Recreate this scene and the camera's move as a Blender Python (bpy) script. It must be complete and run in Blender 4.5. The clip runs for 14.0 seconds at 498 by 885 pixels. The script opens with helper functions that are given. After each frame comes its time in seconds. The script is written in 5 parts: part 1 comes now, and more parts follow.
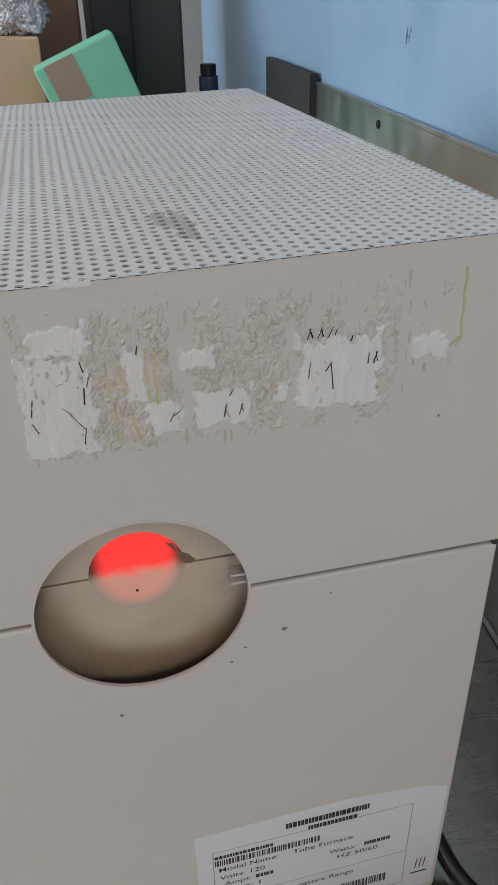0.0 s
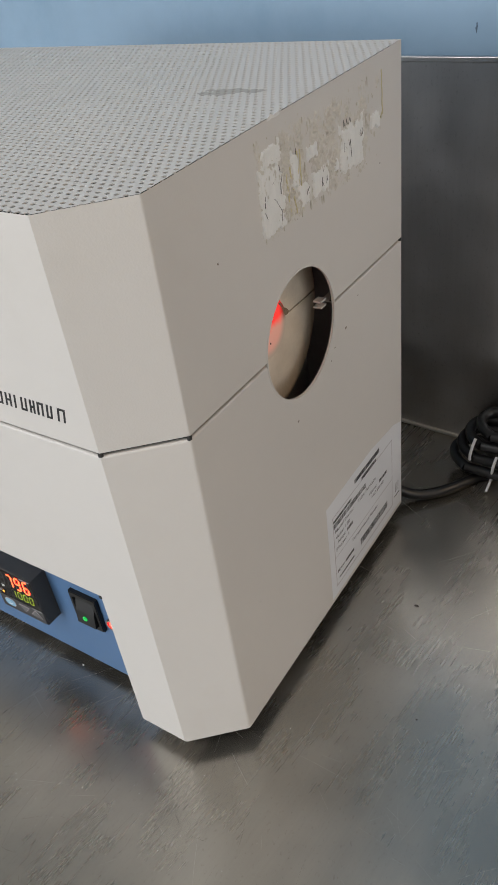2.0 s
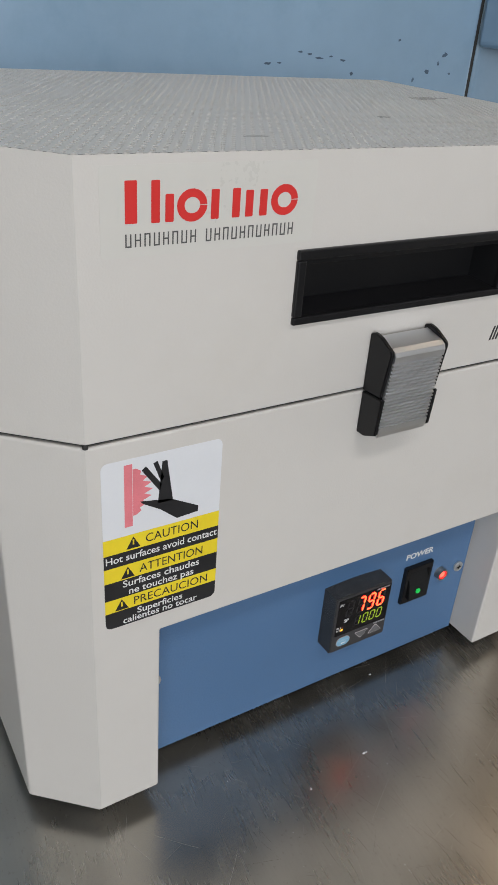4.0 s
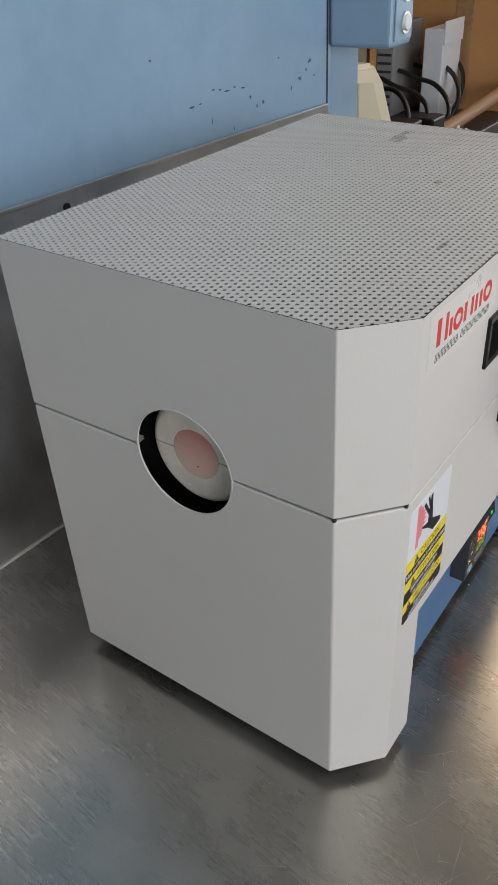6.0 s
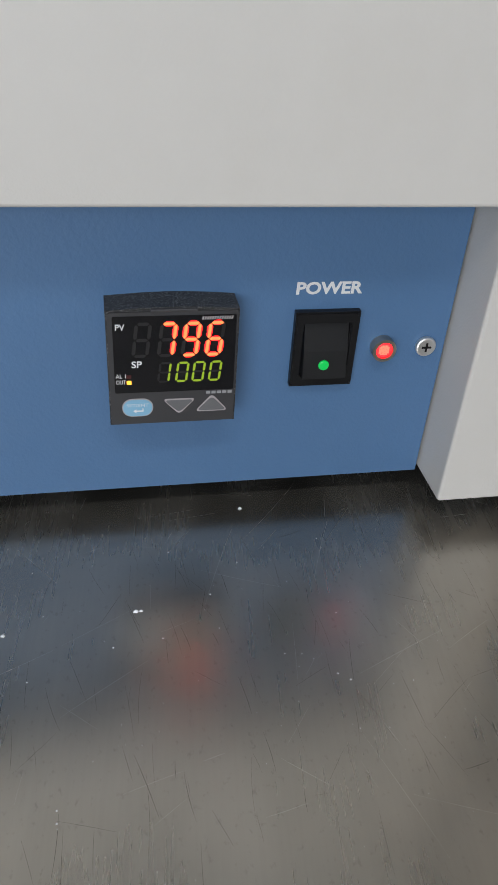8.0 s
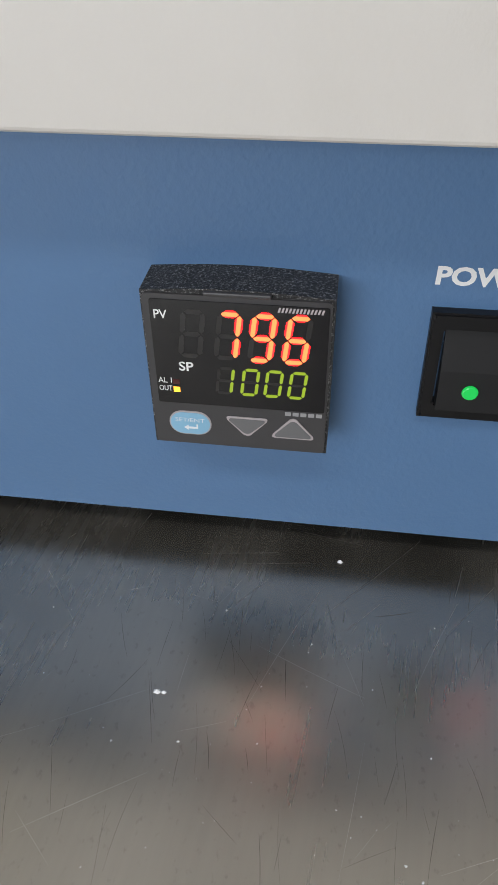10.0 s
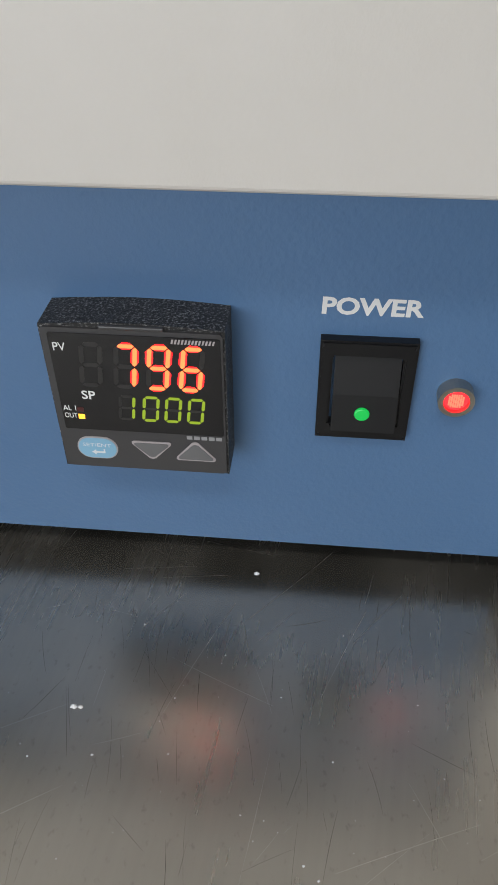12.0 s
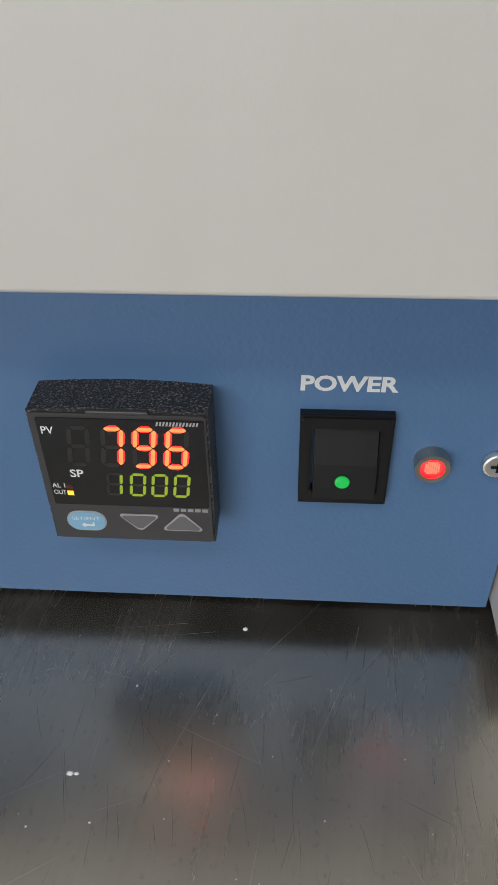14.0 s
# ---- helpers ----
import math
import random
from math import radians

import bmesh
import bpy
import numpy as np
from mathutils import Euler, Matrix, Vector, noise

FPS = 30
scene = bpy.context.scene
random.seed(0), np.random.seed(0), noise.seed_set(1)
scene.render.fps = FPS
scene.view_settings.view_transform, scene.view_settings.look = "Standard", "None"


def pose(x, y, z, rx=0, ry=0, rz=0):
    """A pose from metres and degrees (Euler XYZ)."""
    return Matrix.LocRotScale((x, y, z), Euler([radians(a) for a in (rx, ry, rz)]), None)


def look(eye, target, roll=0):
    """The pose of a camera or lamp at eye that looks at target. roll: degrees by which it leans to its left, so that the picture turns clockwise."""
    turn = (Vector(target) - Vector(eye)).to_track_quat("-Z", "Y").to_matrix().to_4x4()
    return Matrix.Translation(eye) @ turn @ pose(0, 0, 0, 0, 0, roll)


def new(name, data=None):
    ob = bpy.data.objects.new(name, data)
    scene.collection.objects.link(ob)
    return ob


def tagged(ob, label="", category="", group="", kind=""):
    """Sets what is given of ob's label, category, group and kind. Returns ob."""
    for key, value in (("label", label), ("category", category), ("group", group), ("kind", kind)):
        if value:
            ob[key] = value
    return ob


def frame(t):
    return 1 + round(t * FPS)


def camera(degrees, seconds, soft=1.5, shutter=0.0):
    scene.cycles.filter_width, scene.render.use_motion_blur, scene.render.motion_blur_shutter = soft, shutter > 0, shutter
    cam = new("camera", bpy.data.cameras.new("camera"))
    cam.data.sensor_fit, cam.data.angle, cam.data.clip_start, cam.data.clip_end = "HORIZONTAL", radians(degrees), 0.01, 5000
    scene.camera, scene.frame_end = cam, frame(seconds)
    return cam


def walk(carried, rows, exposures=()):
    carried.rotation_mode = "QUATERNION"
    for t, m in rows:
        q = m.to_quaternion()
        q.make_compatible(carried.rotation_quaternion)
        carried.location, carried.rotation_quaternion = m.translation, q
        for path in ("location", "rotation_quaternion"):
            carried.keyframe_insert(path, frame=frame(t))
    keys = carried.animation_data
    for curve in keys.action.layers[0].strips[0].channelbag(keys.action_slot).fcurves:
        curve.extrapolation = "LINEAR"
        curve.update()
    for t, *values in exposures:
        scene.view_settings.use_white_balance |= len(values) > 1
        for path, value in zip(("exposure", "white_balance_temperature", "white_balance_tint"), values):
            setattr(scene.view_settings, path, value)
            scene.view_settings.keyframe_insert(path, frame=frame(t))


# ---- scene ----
cam = camera(36.2, 14.0)
PATH = [
    (0, (0.433, 0.137, 0.47), (-1.235, 0.536, -0.56), -1.2),
    (0.5, (0.472, 0.075, 0.469), (-1.178, 0.6, -0.531), -2.1),
    (0.8, (0.512, 0.003, 0.47), (-1.04, 0.804, -0.505), -2.8),
    (1, (0.527, -0.063, 0.48), (-0.928, 0.888, -0.509), -2.8),
    (1.5, (0.522, -0.141, 0.508), (-0.741, 0.995, -0.547), -8.7),
    (2, (0.429, -0.201, 0.493), (-0.552, 1.077, -0.691), -8.5),
    (2.2, (0.379, -0.212, 0.477), (-0.468, 1.132, -0.738), -7.7),
    (2.5, (0.301, -0.258, 0.463), (-0.259, 1.206, -0.778), -3.3),
    (3, (0.154, -0.397, 0.492), (-0.016, 1.246, -0.636), 0.6),
    (3.5, (-0.071, -0.379, 0.469), (0.154, 1.335, -0.537), -1.0),
    (4, (-0.269, -0.286, 0.443), (0.674, 1.183, -0.534), 4.3),
    (4.2, (-0.336, -0.275, 0.457), (0.875, 0.999, -0.496), 5.0),
    (5.2, (-0.575, -0.100, 0.572), (0.825, 0.670, -0.530), -1.0),
    (6.3, (-0.47, -0.183, 0.555), (0.798, 0.875, -0.574), -3.2),
    (6.5, (-0.436, -0.221, 0.517), (0.802, 0.826, -0.656), -1.5),
    (6.7, (-0.372, -0.265, 0.485), (0.764, 0.878, -0.699), -0.9),
    (7, (-0.206, -0.322, 0.419), (0.667, 1.028, -0.771), 3.1),
    (7.3, (-0.079, -0.333, 0.352), (0.687, 1.137, -0.768), 9.5),
    (7.5, (-0.04, -0.319, 0.305), (0.584, 1.208, -0.824), 6.2),
    (8, (0.002, -0.238, 0.226), (0.352, 1.355, -0.932), 4.1),
    (8.2, (0.023, -0.192, 0.206), (0.134, 1.395, -1.006), 3.4),
    (10.5, (0.056, -0.151, 0.195), (-0.181, 1.363, -1.09), -1.1),
    (11, (0.062, -0.155, 0.193), (-0.166, 1.363, -1.088), -0.9),
    (11.5, (0.071, -0.157, 0.205), (-0.123, 1.361, -1.082), -0.2),
    (12, (0.073, -0.151, 0.208), (-0.087, 1.365, -1.087), -0.6),
    (12.5, (0.069, -0.153, 0.216), (-0.077, 1.364, -1.08), -0.8),
    (13, (0.072, -0.138, 0.208), (-0.068, 1.387, -1.078), -1.0),
    (13.5, (0.064, -0.141, 0.208), (-0.072, 1.393, -1.068), -1.2),
    (14, (0.073, -0.145, 0.226), (-0.048, 1.39, -1.05), -1.3),
]

EXPOSURES = [(0, 0.20, 5950, 10), (0.5, 0.24, 6080, 10), (1.0, 0.32, 6380, 10), (1.5, 0.18, 6450, 11), (2.0, 0.14, 6350, 10), (2.5, -0.22, 6300, 9), (3.0, -0.42, 6050, 9), (3.5, -0.52, 6100, 9), (4.0, -0.15, 6320, 10), (6.5, -0.08, 6250, 10), (7.0, -0.06, 6250, 10), (7.5, -0.2, 6200, 9), (8.0, -0.08, 6150, 9), (10.5, 0.10, 6400, 10), (12.0, -0.04, 6400, 9), (13.5, -0.16, 6400, 9), (14.0, -0.17, 6420, 9)]
walk(cam, [(t, look(eye, target, roll)) for t, eye, target, roll in PATH], exposures=EXPOSURES)

# ---- light ----
world = bpy.data.worlds.new("world")
scene.world = world
world.use_nodes = True
sky = world.node_tree.nodes.new("ShaderNodeTexSky")
sky.sky_type = "NISHITA"
sky.sun_disc = False
sky.sun_elevation, sky.sun_rotation = radians(35), radians(200)
world.node_tree.nodes["Background"].inputs[1].default_value = 0.1
world.node_tree.links.new(sky.outputs[0], world.node_tree.nodes["Background"].inputs[0])


def area(name, m, w, h, energy, colour):
    d = bpy.data.lights.new(name, "AREA")
    d.shape, d.size, d.size_y, d.energy, d.color = "RECTANGLE", w, h, energy, colour
    ob = new(name, d)
    ob.matrix_world = m
    return ob


area("window_daylight", look((-1.4, -3.12, 0.85), (-0.3, 0, 0.1)), 2.4, 1.5, 62, (0.925, 0.96, 1.0))
# fill added from the east to brighten the furnace's right end
area("east_fill_light", look((3.12, -0.7, 0.85), (0, 0.1, 0.1)), 1.5, 1.3, 19.5, (1.0, 0.965, 0.92))
area("ceiling_tube_light", look((-0.2, -1.0, 1.72), (-0.2, -0.99, 0)), 1.2, 0.25, 14, (1.0, 0.96, 0.92))
area("ceiling_tube_light", look((1.9, 0.2, 1.72), (1.9, 0.21, 0)), 1.2, 0.25, 9, (1.0, 0.74, 0.48))


# ---- materials ----
def mat(name, base, rough=0.5, metal=0.0, vary=0.08, scale=6.0, bump=0.0, bscale=300.0, stain=None, stain_amount=0.0, stain_scale=3.0, rvary=0.08, coat=0.0, spec=0.5, stretch=(1, 1, 1)):
    m = bpy.data.materials.new(name)
    m.use_nodes = True
    nt = m.node_tree
    n, l = nt.nodes, nt.links
    b = n["Principled BSDF"]
    b.inputs["Metallic"].default_value = metal
    b.inputs["Coat Weight"].default_value = coat
    b.inputs["Specular IOR Level"].default_value = spec
    tc = n.new("ShaderNodeTexCoord")
    mp = n.new("ShaderNodeMapping")
    mp.inputs["Scale"].default_value = stretch
    l.new(tc.outputs["Object"], mp.inputs[0])
    n1 = n.new("ShaderNodeTexNoise")
    n1.inputs["Scale"].default_value, n1.inputs["Detail"].default_value = scale, 6
    n2 = n.new("ShaderNodeTexNoise")
    n2.inputs["Scale"].default_value, n2.inputs["Detail"].default_value = scale * 14, 4
    l.new(mp.outputs[0], n1.inputs[0])
    l.new(mp.outputs[0], n2.inputs[0])
    add = n.new("ShaderNodeMath")
    add.operation = "MULTIPLY_ADD"
    add.inputs[1].default_value = 0.4
    l.new(n2.outputs[0], add.inputs[0])
    l.new(n1.outputs[0], add.inputs[2])
    ramp = n.new("ShaderNodeMapRange")
    ramp.inputs[1].default_value, ramp.inputs[2].default_value = 0.35, 1.05
    ramp.inputs[3].default_value, ramp.inputs[4].default_value = 1 - vary, 1 + vary
    l.new(add.outputs[0], ramp.inputs[0])
    mul = n.new("ShaderNodeMix")
    mul.data_type, mul.blend_type = "RGBA", "MULTIPLY"
    mul.inputs[0].default_value = 1
    mul.inputs[6].default_value = (*base, 1)
    l.new(ramp.outputs[0], mul.inputs[7])
    col = mul.outputs[2]
    if stain:
        n3 = n.new("ShaderNodeTexNoise")
        n3.inputs["Scale"].default_value, n3.inputs["Detail"].default_value, n3.inputs["Roughness"].default_value = stain_scale, 8, 0.7
        l.new(mp.outputs[0], n3.inputs[0])
        r3 = n.new("ShaderNodeMapRange")
        r3.inputs[1].default_value, r3.inputs[2].default_value, r3.inputs[4].default_value = 0.52, 0.78, stain_amount
        l.new(n3.outputs[0], r3.inputs[0])
        mx = n.new("ShaderNodeMix")
        mx.data_type = "RGBA"
        mx.inputs[7].default_value = (*stain, 1)
        l.new(r3.outputs[0], mx.inputs[0])
        l.new(col, mx.inputs[6])
        col = mx.outputs[2]
    l.new(col, b.inputs["Base Color"])
    rr = n.new("ShaderNodeMapRange")
    rr.inputs[1].default_value, rr.inputs[2].default_value = 0.3, 1.0
    rr.inputs[3].default_value, rr.inputs[4].default_value = max(0.02, rough - rvary), min(1, rough + rvary)
    l.new(add.outputs[0], rr.inputs[0])
    l.new(rr.outputs[0], b.inputs["Roughness"])
    if bump:
        nb = n.new("ShaderNodeTexNoise")
        nb.inputs["Scale"].default_value, nb.inputs["Detail"].default_value = bscale, 3
        l.new(mp.outputs[0], nb.inputs[0])
        bp = n.new("ShaderNodeBump")
        bp.inputs["Strength"].default_value, bp.inputs["Distance"].default_value = bump, 0.001
        l.new(nb.outputs[0], bp.inputs["Height"])
        l.new(bp.outputs[0], b.inputs["Normal"])
    return m


def glow(name, colour, strength, base=(0.02, 0.02, 0.02), rough=0.3):
    m = bpy.data.materials.new(name)
    m.use_nodes = True
    b = m.node_tree.nodes["Principled BSDF"]
    b.inputs["Base Color"].default_value = (*base, 1)
    b.inputs["Roughness"].default_value = rough
    b.inputs["Emission Color"].default_value = (*colour, 1)
    b.inputs["Emission Strength"].default_value = strength
    return m


def steel_material(name, base, rough, scratch=0.10, metal=1.0):
    """Worn sheet steel: brushed grain, crossing scratches, dusty haze and small dull grime spots."""
    m = bpy.data.materials.new(name)
    m.use_nodes = True
    n, l = m.node_tree.nodes, m.node_tree.links
    b = n["Principled BSDF"]
    tc = n.new("ShaderNodeTexCoord")

    def noise_band(size, turn, detail, low, high, rough_detail=0.5, shift=0.0):
        spin = n.new("ShaderNodeMapping")
        spin.inputs["Rotation"].default_value = (0, 0, radians(turn))
        l.new(tc.outputs["Object"], spin.inputs[0])
        mp = n.new("ShaderNodeMapping")
        mp.inputs["Scale"].default_value = size
        mp.inputs["Location"].default_value = (shift, shift * 0.3, 0)
        l.new(spin.outputs[0], mp.inputs[0])
        t = n.new("ShaderNodeTexNoise")
        t.inputs["Scale"].default_value, t.inputs["Detail"].default_value, t.inputs["Roughness"].default_value = 1, detail, rough_detail
        l.new(mp.outputs[0], t.inputs[0])
        r = n.new("ShaderNodeMapRange")
        r.interpolation_type = "SMOOTHSTEP"
        r.inputs[1].default_value, r.inputs[2].default_value = low, high
        l.new(t.outputs[0], r.inputs[0])
        return r.outputs[0]

    def calc(kind, a, c, d=None):
        q = n.new("ShaderNodeMath")
        q.operation = kind
        for i, v in enumerate((a, c, d)):
            if v is None:
                continue
            if isinstance(v, (int, float)):
                q.inputs[i].default_value = v
            else:
                l.new(v, q.inputs[i])
        return q.outputs[0]

    cloud = noise_band((5, 5, 5), 0, 5, 0.30, 0.72, 0.6)
    haze = noise_band((22, 13, 16), 12, 4, 0.34, 0.80, 0.5, 3.0)
    grain = noise_band((520, 14, 14), 6, 3, 0.30, 0.72, 0.5, 1.0)
    grime = noise_band((420, 260, 300), 0, 3, 0.58, 0.74, 0.6, 5.0)
    marks = None
    for k, (ang, sx, sy) in enumerate(((8, 380, 7), (-14, 460, 9), (38, 420, 6), (100, 500, 8))):
        band = noise_band((sx, sy, 8), ang, 2, 0.72, 0.80, 0.5, 2.3 * k)
        marks = band if marks is None else calc("MAXIMUM", marks, band)
    total = calc("MULTIPLY_ADD", cloud, 0.05, rough - 0.03)
    total = calc("MULTIPLY_ADD", haze, 0.04, total)
    total = calc("MULTIPLY_ADD", grain, 0.02, total)
    total = calc("MULTIPLY_ADD", marks, scratch * 0.5, total)
    l.new(total, b.inputs["Roughness"])
    l.new(calc("MULTIPLY_ADD", haze, -0.14, metal), b.inputs["Metallic"])
    tone = calc("MULTIPLY_ADD", haze, 0.28, calc("MULTIPLY", cloud, 0.36))
    tone = calc("MULTIPLY_ADD", grain, 0.07, tone)
    tone = calc("MULTIPLY_ADD", grime, -0.40, tone)
    cr = n.new("ShaderNodeMix")
    cr.data_type = "RGBA"
    cr.inputs[6].default_value = (*[c * 0.84 for c in base], 1)
    cr.inputs[7].default_value = (*[min(1, c * 1.26) for c in base], 1)
    l.new(tone, cr.inputs[0])
    l.new(cr.outputs[2], b.inputs["Base Color"])
    bp = n.new("ShaderNodeBump")
    bp.inputs["Strength"].default_value, bp.inputs["Distance"].default_value = 0.12, 0.0002
    l.new(calc("MULTIPLY_ADD", grain, 0.06, marks), bp.inputs["Height"])
    l.new(bp.outputs[0], b.inputs["Normal"])
    return m


def heat_material(name, low, high, z0, z1, s0, s1, reach):
    """Glowing ceramic, hotter towards its top and fading towards its rim (object space, centred on the plug)."""
    m = bpy.data.materials.new(name)
    m.use_nodes = True
    n, l = m.node_tree.nodes, m.node_tree.links
    b = n["Principled BSDF"]
    b.inputs["Roughness"].default_value = 0.9
    tc = n.new("ShaderNodeTexCoord")
    sp = n.new("ShaderNodeSeparateXYZ")
    l.new(tc.outputs["Object"], sp.inputs[0])
    nz = n.new("ShaderNodeTexNoise")
    nz.inputs["Scale"].default_value = 140
    l.new(tc.outputs["Object"], nz.inputs[0])
    ma = n.new("ShaderNodeMath")
    ma.operation = "MULTIPLY_ADD"
    ma.inputs[1].default_value = 0.006
    l.new(nz.outputs[0], ma.inputs[0])
    l.new(sp.outputs[2], ma.inputs[2])
    r = n.new("ShaderNodeMapRange")
    r.interpolation_type = "SMOOTHSTEP"
    r.inputs[1].default_value, r.inputs[2].default_value = z0, z1
    l.new(ma.outputs[0], r.inputs[0])
    mx = n.new("ShaderNodeMix")
    mx.data_type = "RGBA"
    mx.inputs[6].default_value, mx.inputs[7].default_value = (*low, 1), (*high, 1)
    l.new(r.outputs[0], mx.inputs[0])
    # base goes dark red with the heat, so the painted glow stays saturated
    glow_base = n.new("ShaderNodeMix")
    glow_base.data_type = "RGBA"
    glow_base.inputs[6].default_value, glow_base.inputs[7].default_value = (0.56, 0.48, 0.39, 1), (0.12, 0.04, 0.03, 1)
    l.new(r.outputs[0], glow_base.inputs[0])
    l.new(glow_base.outputs[2], b.inputs["Base Color"])
    st = n.new("ShaderNodeMapRange")
    st.inputs[3].default_value, st.inputs[4].default_value = s0, s1
    l.new(r.outputs[0], st.inputs[0])
    cz = n.new("ShaderNodeCombineXYZ")
    l.new(sp.outputs[1], cz.inputs[1])
    up = n.new("ShaderNodeMath")
    up.operation = "MINIMUM"
    up.inputs[1].default_value = 0.0
    l.new(sp.outputs[2], up.inputs[0])
    l.new(up.outputs[0], cz.inputs[2])
    ln = n.new("ShaderNodeVectorMath")
    ln.operation = "LENGTH"
    l.new(cz.outputs[0], ln.inputs[0])
    fade = n.new("ShaderNodeMapRange")
    fade.interpolation_type = "SMOOTHSTEP"
    fade.inputs[1].default_value, fade.inputs[2].default_value = reach * 0.62, reach
    fade.inputs[3].default_value, fade.inputs[4].default_value = 1, 0
    l.new(ln.outputs["Value"], fade.inputs[0])
    mul = n.new("ShaderNodeMath")
    mul.operation = "MULTIPLY"
    l.new(st.outputs[0], mul.inputs[0])
    l.new(fade.outputs[0], mul.inputs[1])
    l.new(mx.outputs[2], b.inputs["Emission Color"])
    l.new(mul.outputs[0], b.inputs["Emission Strength"])
    return m


PAINT = mat("furnace_paint", (0.60, 0.575, 0.545), 0.42, vary=0.03, scale=5, bump=0.10, bscale=900, stain=(0.48, 0.44, 0.37), stain_amount=0.22, stain_scale=7)
PERF = mat("perforated_paint", (0.60, 0.58, 0.55), 0.42, vary=0.03, scale=8, stain=(0.46, 0.43, 0.37), stain_amount=0.22, stain_scale=9)
BLUE_PANEL = mat("blue_panel_paint", (0.083, 0.168, 0.318), 0.38, vary=0.05, scale=9, bump=0.22, bscale=700)
BLUE_WALL = mat("blue_wall_paint", (0.25, 0.37, 0.50), 0.34, vary=0.12, scale=3, bump=0.5, bscale=16, stain=(0.12, 0.24, 0.36), stain_amount=0.45, stain_scale=5, rvary=0.12)
STEEL = steel_material("worn_bench_steel", (0.385, 0.365, 0.325), 0.26, metal=0.90)
STEEL_BACK = steel_material("worn_backsplash_steel", (0.56, 0.55, 0.555), 0.30)
BLACK = mat("black_plastic", (0.008, 0.008, 0.009), 0.38, vary=0.15, scale=30, bump=0.04, bscale=1500, spec=0.3, rvary=0.04)
BLACK_DUSTY = mat("dusty_black_plastic", (0.012, 0.012, 0.013), 0.55, vary=0.2, scale=40, bump=0.4, bscale=1600, stain=(0.55, 0.55, 0.55), stain_amount=1.0, stain_scale=1500)
GREY_BEZEL = mat("grey_bezel", (0.040, 0.039, 0.042), 0.4, vary=0.06, scale=40)
DISPLAY = mat("display_glass", (0.006, 0.006, 0.008), 0.12, vary=0.1, scale=20, rvary=0.03)
GHOST = mat("unlit_segment", (0.016, 0.015, 0.016), 0.3, vary=0.05)
WHITE_INK = mat("white_ink", (0.72, 0.72, 0.72), 0.5, vary=0.05, scale=60)
GREY_INK = mat("grey_ink", (0.40, 0.36, 0.37), 0.5, vary=0.05, scale=60)
BLACK_INK = mat("black_ink", (0.012, 0.012, 0.014), 0.5, vary=0.1, scale=60)
RED_INK = mat("red_ink", (0.62, 0.028, 0.025), 0.45, vary=0.08, scale=60)
PINK_INK = mat("pink_ink", (0.72, 0.20, 0.23), 0.5, vary=0.15, scale=90)
YELLOW_INK = mat("yellow_ink", (0.80, 0.62, 0.02), 0.45, vary=0.06, scale=60)
LABEL_WHITE = mat("label_white", (0.70, 0.71, 0.74), 0.35, vary=0.03, scale=40)
PALE_FILM = mat("pale_label_film", (0.60, 0.585, 0.55), 0.3, vary=0.02, scale=30)
ALUMINIUM = mat("brushed_aluminium", (0.70, 0.71, 0.73), 0.46, metal=1, vary=0.03, scale=20, stretch=(3, 20, 20))
CHROME = mat("bright_metal", (0.82, 0.81, 0.79), 0.36, metal=1, vary=0.08, scale=60)
TAN_CERAMIC = mat("tan_ceramic_fibre", (0.60, 0.52, 0.42), 0.95, vary=0.12, scale=40, bump=0.5, bscale=300, stain=(0.40, 0.31, 0.22), stain_amount=0.4, stain_scale=35)
CERAMIC = mat("ceramic_fibre", (0.74, 0.68, 0.60), 0.95, vary=0.12, scale=40, bump=0.8, bscale=420, stain=(0.42, 0.33, 0.24), stain_amount=0.4, stain_scale=35)
# near-black with shade put into the colour, for gaps and inner faces
SHADED_INSIDE = mat("shaded_interior", (0.03, 0.03, 0.028), 0.8, vary=0.2, scale=20)
RUBBER = mat("black_rubber", (0.015, 0.015, 0.015), 0.65, vary=0.2, scale=40, bump=0.3, bscale=400)
CABLE = mat("cable_rubber", (0.008, 0.008, 0.009), 0.33, vary=0.2, scale=30)
PAPER = mat("torn_paper", (0.72, 0.715, 0.70), 0.8, vary=0.08, scale=60, bump=0.5, bscale=180, stretch=(1, 3, 1))
GLUE = mat("dried_glue", (0.52, 0.485, 0.41), 0.6, vary=0.2, scale=70, bump=1.0, bscale=500)
YELLOW_GLUE = mat("yellowed_glue", (0.56, 0.50, 0.30), 0.55, vary=0.2, scale=70, bump=1.0, bscale=500)
KEY_BLUE = mat("blue_key", (0.22, 0.43, 0.60), 0.45, vary=0.05, scale=60)
KEY_GREY = mat("grey_key", (0.13, 0.13, 0.135), 0.5, vary=0.05, scale=60)
CARDBOARD = mat("cardboard", (0.47, 0.23, 0.085), 0.8, vary=0.12, scale=12, bump=0.3, bscale=200)
GREEN_BOX = mat("green_card", (0.24, 0.60, 0.40), 0.6, vary=0.1, scale=10)
CREAM = mat("cream_plastic", (0.62, 0.55, 0.40), 0.5, vary=0.06, scale=10)
GREY_CASE = mat("grey_case_paint", (0.33, 0.33, 0.335), 0.5, vary=0.06, scale=10, bump=0.15, bscale=700)
ROOM = mat("room_paint", (0.60, 0.59, 0.57), 0.7, vary=0.1, scale=2, bump=0.2, bscale=60)
CEIL = mat("ceiling_paint", (0.62, 0.60, 0.56), 0.8, vary=0.06, scale=3, bump=0.2, bscale=90)
